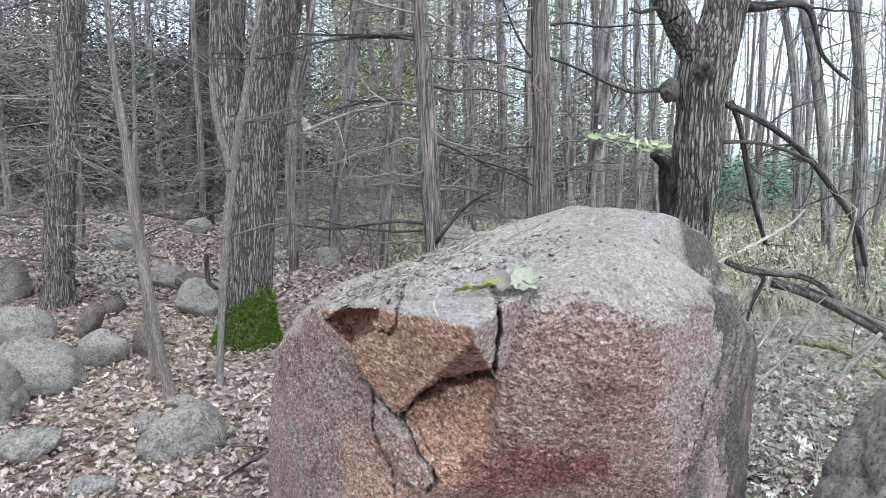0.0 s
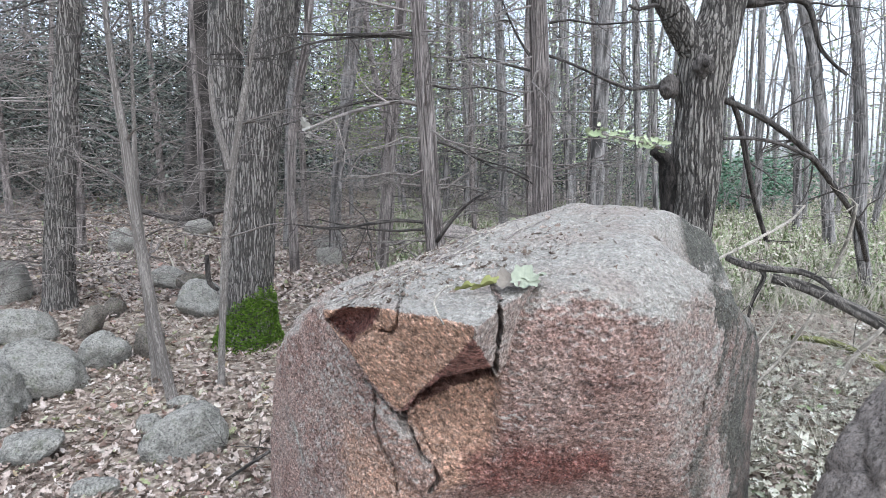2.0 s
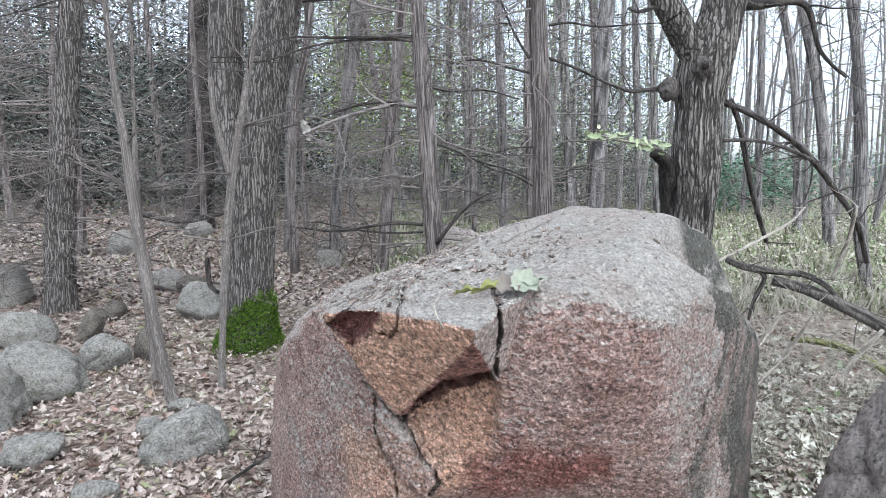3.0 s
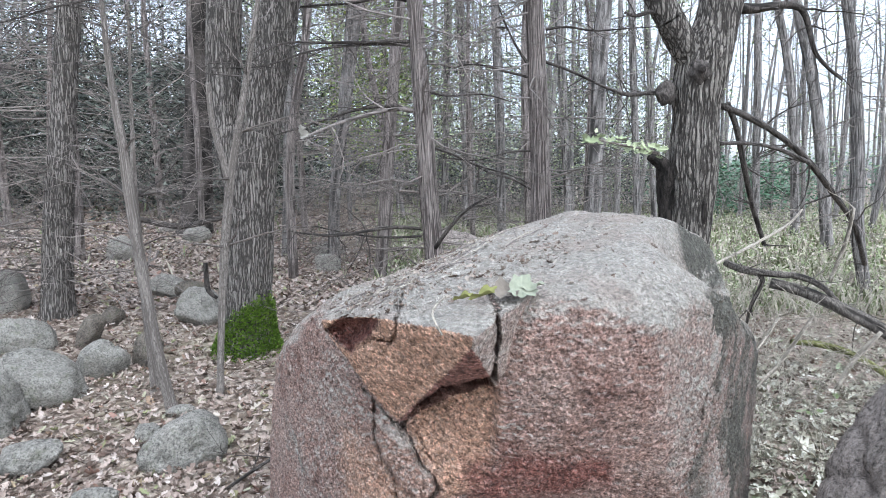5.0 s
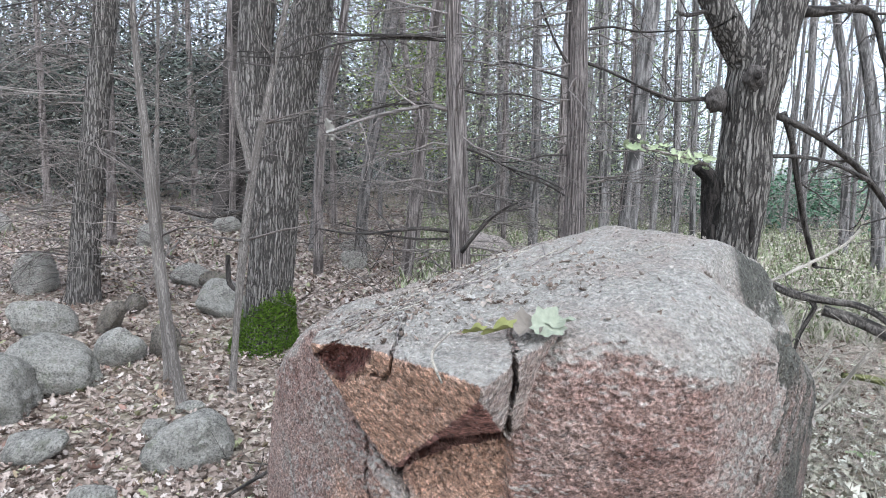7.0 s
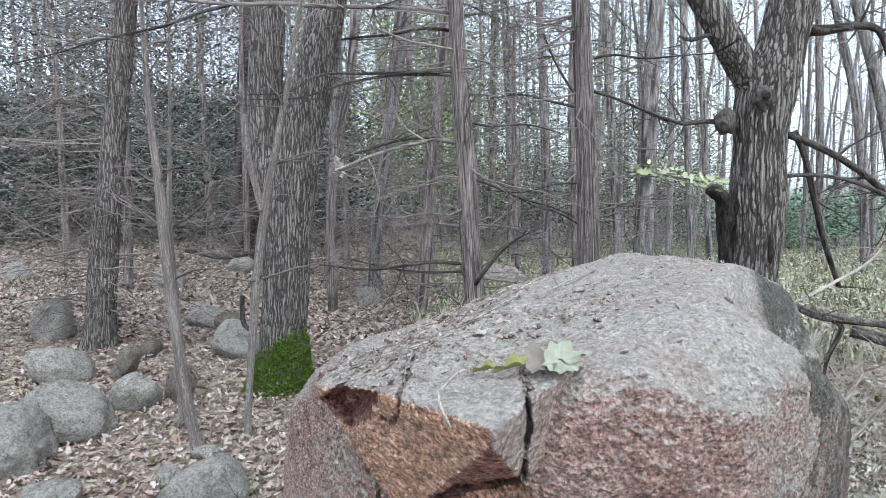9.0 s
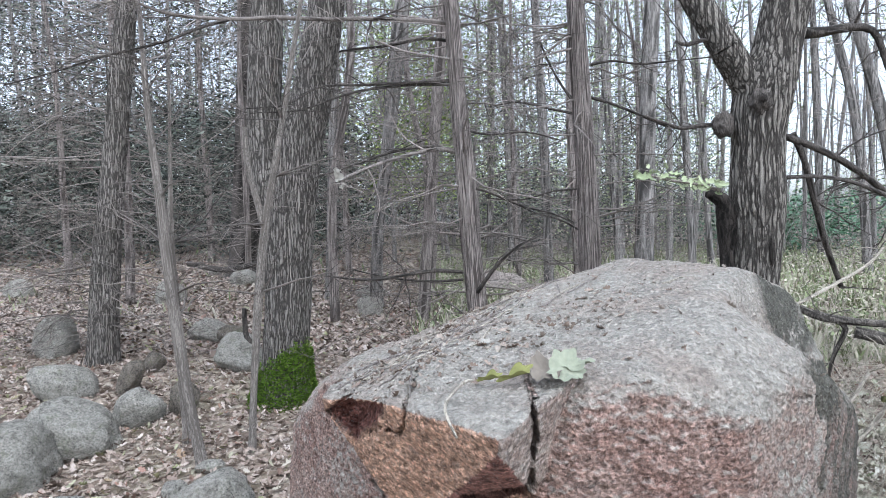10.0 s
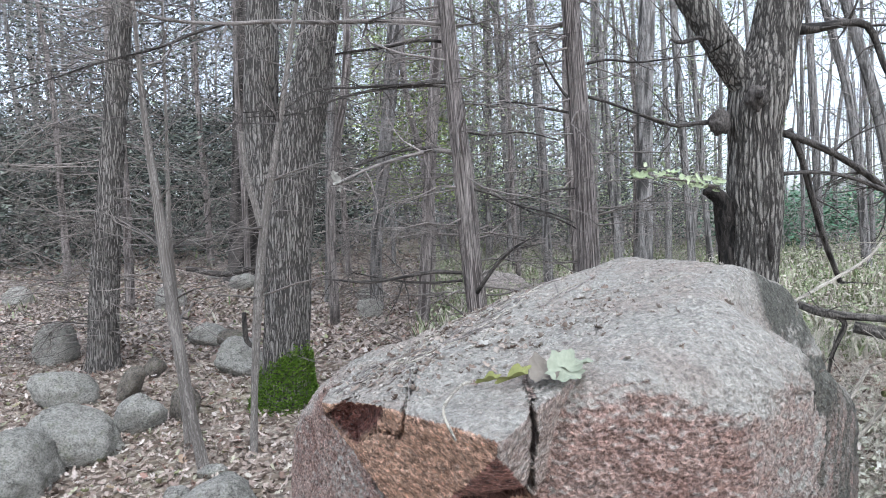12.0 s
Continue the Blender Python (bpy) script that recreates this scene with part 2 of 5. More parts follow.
class Soup:
    """Gathers many small pieces of one material into one mesh."""

    def __init__(self):
        self.v, self.sizes, self.index, self.count, self.wires, self.hairs, self.grooves = [], [], [], 0, [], [], None

    def add(self, verts, faces):
        self.v.append(np.asarray(verts, float).reshape(-1, 3))
        self.sizes.append(np.array([len(f) for f in faces], int))
        self.index.append(np.fromiter((i for f in faces for i in f), int) + self.count)
        self.count += len(verts)

    def add_many(self, verts, faces):
        """verts: pieces x points x 3; faces: rows of point numbers, the same for every piece."""
        n, k = verts.shape[:2]
        f = np.asarray(faces)
        self.v.append(verts.reshape(-1, 3))
        self.index.append((f[None] + (np.arange(n) * k)[:, None, None]).ravel() + self.count)
        self.sizes.append(np.full(n * len(f), f.shape[1]))
        self.count += n * k

    def flush(self):
        """Turns the gathered wires and hairs, rows of (x, y, z, radius), into three-sided twigs."""
        for lines in (self.wires, self.hairs):
            if not lines:
                continue
            w = np.array(lines)
            k = w.shape[1]
            t = np.gradient(w[:, :, :3], axis=1)
            t /= np.linalg.norm(t, axis=2)[:, :, None] + 1e-9
            ref = np.where(np.abs(t[:, :1, 2:3]) < 0.8, np.array([[[0, 0, 1.0]]]), np.array([[[1.0, 0, 0]]]))
            a = np.cross(t, np.broadcast_to(ref, t.shape))
            a /= np.linalg.norm(a, axis=2)[:, :, None] + 1e-9
            b = np.cross(t, a)
            rings = [w[:, :, :3] + w[:, :, 3:4] * (math.cos(g) * a + math.sin(g) * b) for g in (0, 2.094, 4.189)]
            verts = np.stack(rings, 2).reshape(len(w), k * 3, 3)
            faces = [(i * 3 + j, i * 3 + (j + 1) % 3, i * 3 + 3 + (j + 1) % 3, i * 3 + 3 + j) for i in range(k - 1) for j in range(3)]
            self.add_many(verts, faces)
        self.wires, self.hairs = [], []

    def mesh(self, name, mat, smooth=False):
        self.flush()
        me = bpy.data.meshes.new(name)
        verts, sizes, index = np.concatenate(self.v), np.concatenate(self.sizes), np.concatenate(self.index)
        me.vertices.add(len(verts))
        me.vertices.foreach_set("co", verts.ravel())
        me.loops.add(len(index))
        me.loops.foreach_set("vertex_index", index.astype(np.int32))
        me.polygons.add(len(sizes))
        me.polygons.foreach_set("loop_start", np.concatenate([[0], np.cumsum(sizes)[:-1]]).astype(np.int32))
        me.polygons.foreach_set("loop_total", sizes.astype(np.int32))
        me.update(calc_edges=True)
        me.materials.append(mat)
        if self.grooves is not None:
            fill = np.zeros(len(verts))
            fill[:len(self.grooves)] = self.grooves
            me.attributes.new("furrow", "FLOAT", "POINT").data.foreach_set("value", fill)
        if smooth:
            me.shade_smooth()
        return me


def empty(name, place, label, category, group="", kind=""):
    ob = new(name)
    ob.empty_display_size = 0.1
    ob.location = place
    return tagged(ob, label, category, group, kind)


def part(name, soup, mat, parent, label="", smooth=True):
    """One mesh under a thing; the soup's points are world places."""
    ob = new(name, soup.mesh(name, mat, smooth))
    ob.parent = parent
    if parent:
        ob.matrix_parent_inverse = Matrix.Translation(parent.location).inverted()
    return tagged(ob, label)


def spline(points, step):
    """A smooth line through points of (x, y, z, radius), with rows about step apart."""
    p = np.array(points, float)
    ends = np.vstack([2 * p[0] - p[1], p, 2 * p[-1] - p[-2]])
    out = []
    for i in range(1, len(ends) - 2):
        a, b, c, d = ends[i - 1:i + 3]
        k = max(2, int(np.linalg.norm((c - b)[:3]) / step))
        for s in np.arange(k) / k:
            out.append(0.5 * (2 * b + (c - a) * s + (2 * a - 5 * b + 4 * c - d) * s ** 2 + (3 * b - a - 3 * c + d) * s ** 3))
    out.append(p[-1])
    out = np.array(out)
    out[:, 3] = np.clip(out[:, 3], 0.0006, None)
    return out


def tube(soup, points, sides=6, step=0.1, ridge=0.0, furrows=9, seed=0.0, cap=True, flare=0.0, grain=2.6, weave=0.0):
    """A tapered limb along points of (x, y, z, radius); ridge: depth of the bark's furrows as a share of the radius."""
    line = spline(points, step)
    n = len(line)
    tang = np.gradient(line[:, :3], axis=0)
    tang /= np.linalg.norm(tang, axis=1)[:, None] + 1e-9
    ref = np.array([0.0, 1.0, 0.0]) if abs(tang[0][1]) < 0.8 else np.array([1.0, 0, 0])
    u = np.cross(tang, ref)
    u /= np.linalg.norm(u, axis=1)[:, None] + 1e-9
    w = np.cross(tang, u)
    ang = np.arange(sides) / sides * 2 * np.pi
    rad = np.repeat(line[:, 3:4], sides, axis=1)
    if ridge:
        length = np.concatenate([[0], np.cumsum(np.linalg.norm(np.diff(line[:, :3], axis=0), axis=1))])
        grooves = np.zeros((n, sides))
        for i in range(n):
            for j in range(sides):
                a = ang[j]
                q = Vector((math.cos(a) * 2.2 + seed, math.sin(a) * 2.2, length[i] * grain))
                bend = noise.noise(q) + 0.45 * noise.noise(q * 2.6) + 0.2 * noise.noise(q * 6)
                v = abs(math.sin(furrows * a / 2 + 3.4 * bend))
                if weave:
                    ca, sa, run = math.cos(a), math.sin(a), length[i]
                    wig = noise.noise(Vector((ca * 4 + seed, sa * 4, run * weave))) + 0.5 * noise.noise(Vector((ca * 9, sa * 9 + seed, run * weave * 2.3)))
                    v = abs(math.sin(furrows * a / 2 + 1.7 * wig + 2.0 * noise.noise(q * 0.6)))
                    split = noise.noise(Vector((ca * 9 + 4, sa * 9, run * weave * 1.6 + seed)))
                    v = min(v * 1.1, 0.2 + abs(split) * 9)
                broken = noise.noise(Vector((math.cos(a) * 5, math.sin(a) * 5 + seed, length[i] * grain * 4)))
                deep = max(0.0, 1 - v / 0.75) * min(1.0, max(0.1, 0.8 + (0.9 if weave else 1.5) * broken))
                grooves[i, j] = deep
                lump = noise.noise(Vector((math.cos(a) + seed, math.sin(a), length[i] * 0.9)))
                rad[i, j] *= 1 + ridge * (0.4 - deep) + 0.35 * ridge * broken + 0.07 * lump
            if flare:
                rad[i] *= 1 + flare * math.exp(-length[i] / 0.12) * (1 + 0.5 * np.sin(ang * 3 + seed))
    pts = line[:, None, :3] + rad[:, :, None] * (np.cos(ang)[None, :, None] * u[:, None, :] + np.sin(ang)[None, :, None] * w[:, None, :])
    verts = pts.reshape(-1, 3)
    faces = []
    for i in range(n - 1):
        for j in range(sides):
            k = (j + 1) % sides
            faces.append((i * sides + j, i * sides + k, (i + 1) * sides + k, (i + 1) * sides + j))
    if cap:
        faces.append(tuple(range(sides - 1, -1, -1)))
        faces.append(tuple((n - 1) * sides + j for j in range(sides)))
    soup.add(verts, faces)
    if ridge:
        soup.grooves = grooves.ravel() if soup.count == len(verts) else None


def ground_height(x, y):
    left = 1 / (1 + math.exp((x + 1.5) / 1.4))
    z = -0.3 + 0.5 * math.tanh((y - 3) / 25) + left * 1.2 * math.tanh(max(y - 4.7, -1.0) / 14)
    return z + 0.05 * noise.noise(Vector((x * 0.7, y * 0.7, 0))) + 0.06 * noise.noise(Vector((x * 0.16, y * 0.16, 3)))


# ---- ground ----
def build_ground():
    xs = np.concatenate([np.linspace(-400, -26, 12), np.linspace(-24, 24, 161), np.linspace(26, 400, 12)])
    ys = np.concatenate([np.linspace(-300, -12, 8), np.linspace(-10, 30, 135), np.linspace(32, 400, 20)])
    verts = [(x, y, ground_height(x, y) + 0.02 * noise.noise(Vector((x * 3, y * 3, 7)))) for y in ys for x in xs]
    w = len(xs)
    faces = [(j * w + i, j * w + i + 1, (j + 1) * w + i + 1, (j + 1) * w + i) for j in range(len(ys) - 1) for i in range(w - 1)]
    s = Soup()
    s.add(verts, faces)
    ob = new("ground", s.mesh("ground", SOIL, True))
    tagged(ob, "forest floor of dark soil under brown fallen leaves", "ground", kind="structure")


build_ground()


# ---- the boulder ----
def inside_distance(px, pz, poly):
    """Signed distance of points to a polygon in the x-z plane, positive inside."""
    d = np.full(px.shape, 1e9)
    inside = np.zeros(px.shape, bool)
    k = len(poly)
    for i in range(k):
        ax, az = poly[i]
        bx, bz = poly[(i + 1) % k]
        ex, ez = bx - ax, bz - az
        s = np.clip(((px - ax) * ex + (pz - az) * ez) / (ex * ex + ez * ez), 0, 1)
        d = np.minimum(d, np.hypot(px - ax - s * ex, pz - az - s * ez))
        hit = ((az > pz) != (bz > pz)) & (px < (bx - ax) * (pz - az) / (bz - az + 1e-12) + ax)
        inside ^= hit
    return np.where(inside, d, -d)


def line_distance(px, pz, line):
    d = np.full(px.shape, 1e9)
    for (ax, az), (bx, bz) in zip(line[:-1], line[1:]):
        ex, ez = bx - ax, bz - az
        s = np.clip(((px - ax) * ex + (pz - az) * ez) / (ex * ex + ez * ez), 0, 1)
        d = np.minimum(d, np.hypot(px - ax - s * ex, pz - az - s * ez))
    return d


def step01(v, a, b):
    s = np.clip((v - a) / (b - a), 0, 1)
    return s * s * (3 - 2 * s)


def front_grid(rings, around):
    """Directions all round, on rings about the front (-y), closest together on the front half."""
    t = np.linspace(0, 1, rings)
    theta = np.radians(112 * t ** 1.35)
    theta = np.concatenate([theta, np.radians(np.linspace(114, 180, 40))])[1:-1]
    phi = np.arange(around) / around * 2 * np.pi
    th, ph = np.meshgrid(theta, phi, indexing="ij")
    d = np.stack([np.sin(th) * np.cos(ph), -np.cos(th), np.sin(th) * np.sin(ph)], -1).reshape(-1, 3)
    dirs = np.concatenate([d, [(0, -1, 0), (0, 1, 0)]])
    n = len(theta)
    i = np.arange(n - 1)[:, None] * around
    j = np.arange(around)[None, :]
    k = (j + 1) % around
    quads = np.stack([i + j, i + around + j, i + around + k, i + k], -1).reshape(-1, 4).tolist()
    first, last = n * around, n * around + 1
    tips = [(first, q, (q + 1) % around) for q in range(around)]
    tips += [(last, (n - 1) * around + (q + 1) % around, (n - 1) * around + q) for q in range(around)]
    return dirs, quads + tips


def faceted_radius(dirs, centre, planes, power):
    """A rounded block: the smooth meeting of half-spaces, each a (normal, point)."""
    total = np.zeros(len(dirs))
    for normal, point in planes:
        nv = np.array(normal, float)
        nv /= np.linalg.norm(nv)
        off = nv @ (np.array(point) - centre)
        total += np.clip(dirs @ nv / off, 0, None) ** power
    return total ** (-1 / power)


GRADS = np.random.RandomState(11).normal(size=(256, 3))
GRADS /= np.linalg.norm(GRADS, axis=1)[:, None]
PERM = np.tile(np.random.RandomState(12).permutation(256), 3)


def gradient_noise(p):
    """Smooth noise of about -0.7 to 0.7 at many points at once."""
    i = np.floor(p).astype(int)
    f = p - i
    i &= 255
    w = f * f * f * (f * (f * 6 - 15) + 10)
    out = np.zeros(len(p))
    for a in (0, 1):
        for b in (0, 1):
            for c in (0, 1):
                h = PERM[PERM[PERM[i[:, 0] + a] + i[:, 1] + b] + i[:, 2] + c]
                k = np.einsum("ij,ij->i", GRADS[h], f - (a, b, c))
                out += k * np.abs(1 - a - w[:, 0]) * np.abs(1 - b - w[:, 1]) * np.abs(1 - c - w[:, 2])
    return out


def field(pts, scale, octaves=4, shift=0.0):
    out, size = np.zeros(len(pts)), 1.0
    for k in range(octaves):
        out += gradient_noise(pts * scale + (shift + 3.7 * k, 1.3 * k, shift * 0.5)) * size
        scale, size = scale * 2.1, size * 0.52
    return out * 1.4


CENTRE = np.array((0.33, 2.1, 0.62))


def plane_through(a, b, c):
    """The plane through three points, its normal pointing out of the boulder."""
    a, b, c = np.array(a), np.array(b), np.array(c)
    n = np.cross(b - a, c - a)
    return (n if n @ (a - CENTRE) > 0 else -n), a


BOULDER_PLANES = [
    # overhanging brow, front, hollow under the slab, left flank
    ((0.10, -1, -0.42), (0.30, 1.232, 1.24)), ((0.10, -1, -0.10), (0.30, 1.285, 1.08)), ((0.10, -1, -0.75), (0.4, 1.335, 0.90)), ((-0.5, -0.86, -0.05), (-0.119, 1.455, 0.91)), ((-0.866, -0.5, 0.0), (-0.335, 1.745, 0.9)),
    # top
    ((0.02, -0.31, 1), (0.30, 1.40, 1.341)), ((-0.15, -0.10, 1), (0.55, 2.0, 1.427)), ((-0.33, 0.0, 1), (-0.05, 2.0, 1.295)), ((0.16, 0.10, 1), (0.82, 2.1, 1.405)), ((0.42, 0.1, 1), (0.95, 2.05, 1.372)), ((-0.1, 0.35, 1), (0.5, 2.3, 1.42)),
    # right end
    ((0.70, -0.71, -0.12), (0.62, 1.445, 1.0)), ((0.815, -0.58, -0.02), (0.745, 1.55, 0.9)), ((0.95, 0.2, 0.05), (1.41, 2.42, 0.8)), ((0.36, -0.5, 0.66), (0.62, 1.44, 1.275)), ((0.75, -0.45, 0.55), (0.94, 1.75, 1.17)), ((1, -0.25, 0.5), (1.16, 2.0, 1.09)),
    # left end
    ((-0.93, -0.37, 0.0), (-0.765, 2.45, 0.6)), ((-0.8, -0.1, 0.6), (-0.67, 2.45, 0.9)), ((-0.7, 0.0, 0.72), (-0.58, 2.4, 1.02)), ((-0.36, 0.25, 1), (-0.15, 2.0, 1.268)), ((-0.9, 0.3, 0.3), (-0.77, 2.55, 0.7)), ((-0.6, -0.45, 0.6), (-0.30, 1.75, 1.13)),
    # back and underside
    ((0, 1, 0.15), (0.3, 3.1, 0.7)), ((0, 0.5, 0.9), (0.4, 2.55, 1.36)), ((0, 0, -1), (0.3, 2.1, -0.45))]
BROKEN_CORNER = ((0.75, -0.59, 0.31), (0.965, 2.14, 1.393))
BACK_CUT = ((0.95, 0.25, 0.30), (1.05, 2.25, 1.26))
SHOULDER = ((0.60, -0.10, 0.75), (0.76, 1.85, 1.285))
# the broken slab: a wedge with a tan face, a grey cheek beside the crack and a rusty break below
NOSE, CHEEK, CORNER, TIP, BROW, SOCKET = (0.061, 1.126, 1.227), (0.123, 1.200, 1.266), (0.108, 1.238, 1.122), (-0.116, 1.476, 0.913), (-0.098, 1.250, 1.267), (-0.24, 1.463, 1.115)
SLAB_PLANES = [plane_through(NOSE, BROW, SOCKET), plane_through(NOSE, CHEEK, CORNER), plane_through(NOSE, CORNER, TIP), ((-0.04, -0.31, 1), (0.0, 1.25, 1.297)), ((-0.42, -0.25, 1), (-0.2, 1.35, 1.245)), ((-0.8, 0.1, -0.55), (-0.318, 1.42, 1.172)), ((-0.75, -0.3, -0.62), (-0.225, 1.47, 1.0))]
SLAB_BACK = BOULDER_PLANES[6:14] + BOULDER_PLANES[17:22] + BOULDER_PLANES[23:]
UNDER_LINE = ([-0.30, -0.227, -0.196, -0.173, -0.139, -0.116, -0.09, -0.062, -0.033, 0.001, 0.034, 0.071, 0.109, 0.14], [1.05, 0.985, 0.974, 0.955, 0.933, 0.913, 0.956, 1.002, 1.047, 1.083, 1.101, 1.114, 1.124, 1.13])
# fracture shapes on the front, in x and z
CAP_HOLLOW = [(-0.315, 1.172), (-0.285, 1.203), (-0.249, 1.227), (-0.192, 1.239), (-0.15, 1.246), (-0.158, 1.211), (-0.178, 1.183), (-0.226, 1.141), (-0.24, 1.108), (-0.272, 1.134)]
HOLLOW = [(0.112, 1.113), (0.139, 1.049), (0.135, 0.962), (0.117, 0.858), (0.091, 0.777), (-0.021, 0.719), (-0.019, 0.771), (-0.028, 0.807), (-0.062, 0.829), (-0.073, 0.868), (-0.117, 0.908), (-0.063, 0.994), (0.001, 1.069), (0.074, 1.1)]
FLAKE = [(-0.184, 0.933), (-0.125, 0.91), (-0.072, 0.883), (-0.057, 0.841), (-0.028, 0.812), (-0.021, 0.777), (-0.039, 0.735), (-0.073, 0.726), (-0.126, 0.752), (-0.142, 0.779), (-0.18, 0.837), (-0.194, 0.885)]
RUST_AND_SHADE = [(0.06, 0.862), (0.155, 0.91), (0.29, 0.885), (0.431, 0.853), (0.478, 0.789), (0.42, 0.74), (0.05, 0.74)]
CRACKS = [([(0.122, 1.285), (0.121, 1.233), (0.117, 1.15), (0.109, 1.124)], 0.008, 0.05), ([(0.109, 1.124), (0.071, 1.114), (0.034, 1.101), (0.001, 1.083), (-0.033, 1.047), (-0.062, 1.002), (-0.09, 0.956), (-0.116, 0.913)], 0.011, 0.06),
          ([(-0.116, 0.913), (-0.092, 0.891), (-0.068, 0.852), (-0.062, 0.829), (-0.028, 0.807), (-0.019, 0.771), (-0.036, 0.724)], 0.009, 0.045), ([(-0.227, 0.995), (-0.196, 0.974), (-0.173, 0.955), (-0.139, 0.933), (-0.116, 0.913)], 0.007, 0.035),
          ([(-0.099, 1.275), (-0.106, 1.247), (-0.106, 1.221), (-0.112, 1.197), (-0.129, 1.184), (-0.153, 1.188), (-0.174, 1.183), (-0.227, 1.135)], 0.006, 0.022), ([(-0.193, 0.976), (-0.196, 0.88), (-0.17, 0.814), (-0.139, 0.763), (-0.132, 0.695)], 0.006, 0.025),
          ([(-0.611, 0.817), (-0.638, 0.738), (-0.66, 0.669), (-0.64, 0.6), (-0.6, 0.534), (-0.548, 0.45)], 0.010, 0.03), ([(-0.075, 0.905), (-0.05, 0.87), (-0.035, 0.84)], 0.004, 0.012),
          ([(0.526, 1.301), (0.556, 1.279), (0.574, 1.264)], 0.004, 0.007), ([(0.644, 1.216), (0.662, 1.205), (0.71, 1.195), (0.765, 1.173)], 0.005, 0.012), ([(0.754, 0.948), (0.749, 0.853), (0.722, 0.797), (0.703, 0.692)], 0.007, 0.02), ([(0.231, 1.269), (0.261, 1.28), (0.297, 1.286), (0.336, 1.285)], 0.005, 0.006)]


def turned_to(dirs, way):
    """Turns directions so that the middle of the rings, the front, comes to point along way."""
    q = Vector((0, -1, 0)).rotation_difference(Vector(way)).to_matrix()
    return dirs @ np.array(q).T


def nearest_plane(pts, planes, stray):
    """Which of the planes each point lies on."""
    gaps = [(pts - np.array(p)) @ (np.array(n) / np.linalg.norm(n)) + stray * (k % 2) for k, (n, p) in enumerate(planes)]
    return np.argmax(np.stack(gaps, 1), axis=1)


def build_boulder():
    dirs, faces = front_grid(430, 720)
    dirs = turned_to(dirs, (-0.33, -0.83, 0.42))
    body = np.maximum(faceted_radius(dirs, CENTRE, BOULDER_PLANES + [BROKEN_CORNER, BACK_CUT], 62), faceted_radius(dirs, CENTRE, BOULDER_PLANES + [SHOULDER], 50))
    wedge = faceted_radius(dirs, CENTRE, SLAB_PLANES + SLAB_BACK, 170)
    tip = CENTRE + dirs * wedge[:, None]
    above = step01(tip[:, 2] - np.interp(tip[:, 0], *UNDER_LINE) + field(tip, 16, 3, 8.0) * 0.010, -0.003, 0.003)
    wedge = body + (wedge - body) * above
    rad = np.maximum(body, wedge)
    pts = CENTRE + dirs * rad[:, None]
    # the grain of the rock dips gently to one side
    lie = np.stack([pts[:, 0], pts[:, 1], pts[:, 2] * 1.25 + pts[:, 0] * 0.3], 1)
    chips = np.abs(field(lie, 17, 3, 12.0))
    grit = field(lie, 55, 3, 9.0)
    fresh = step01(wedge - body, 0.003, 0.010)
    up = step01(pts[:, 2], 1.24, 1.36)
    rough = field(pts, 2.2, 3) * 0.013 + field(lie, 8, 3, 5.0) * 0.010 * (1 - 0.5 * up) + grit * 0.0055 * (1 - 0.45 * up) - chips * 0.012 * (1 - 0.75 * up) - np.abs(field(lie, 42, 2, 31.0)) * 0.009 * (1 - 0.6 * up) * (1 - 0.5 * fresh)
    pts += dirs * rough[:, None]
    me = bpy.data.meshes.new("boulder")
    me.from_pydata(pts.tolist(), [], faces)
    me.update()
    nrm = np.empty(len(me.vertices) * 3)
    me.vertices.foreach_get("normal", nrm)
    nrm = nrm.reshape(-1, 3)
    x, y, z = pts.T.copy()
    wob = field(pts, 14, 3, 2.0) * 0.007 + field(pts, 55, 2, 4.0) * 0.0035
    thin = np.clip(1 + 1.4 * field(pts, 22, 2, 40.0), 0.3, 1.6)
    front = step01(-nrm[:, 1], -0.05, 0.12) * step01(-y, -2.3, -2.2)
    near = front * step01(-y, -1.8, -1.65)
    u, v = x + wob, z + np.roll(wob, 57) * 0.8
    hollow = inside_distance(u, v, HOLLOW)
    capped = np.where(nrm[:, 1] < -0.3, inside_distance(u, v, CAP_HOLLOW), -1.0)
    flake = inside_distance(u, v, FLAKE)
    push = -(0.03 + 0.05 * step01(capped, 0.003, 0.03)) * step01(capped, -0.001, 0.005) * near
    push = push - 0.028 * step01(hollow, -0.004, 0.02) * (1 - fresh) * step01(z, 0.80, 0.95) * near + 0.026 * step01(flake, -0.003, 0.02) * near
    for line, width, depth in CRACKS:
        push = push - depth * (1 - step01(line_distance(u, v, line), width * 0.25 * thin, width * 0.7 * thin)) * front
    pts[:, 1] = y - push
    me.vertices.foreach_set("co", pts.ravel())
    me.update()
    me.vertices.foreach_get("normal", nrm.reshape(-1))
    # zones: red = fresh tan fracture, green = rusty red fracture with painted shade, blue = grey lichen skin
    wide = field(pts, 3.5, 4, 7.0)
    patch = field(pts, 9, 4, 21.0)
    which = nearest_plane(pts, SLAB_PLANES + SLAB_BACK[:3], field(pts, 20, 3, 3.0) * 0.005)
    on_face, on_cheek, on_break = (fresh * (which == k) for k in range(3))
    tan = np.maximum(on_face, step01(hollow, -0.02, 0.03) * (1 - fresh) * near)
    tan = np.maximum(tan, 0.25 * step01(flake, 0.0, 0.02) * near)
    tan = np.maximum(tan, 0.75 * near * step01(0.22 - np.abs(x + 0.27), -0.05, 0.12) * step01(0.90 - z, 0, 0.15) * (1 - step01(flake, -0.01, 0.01)))
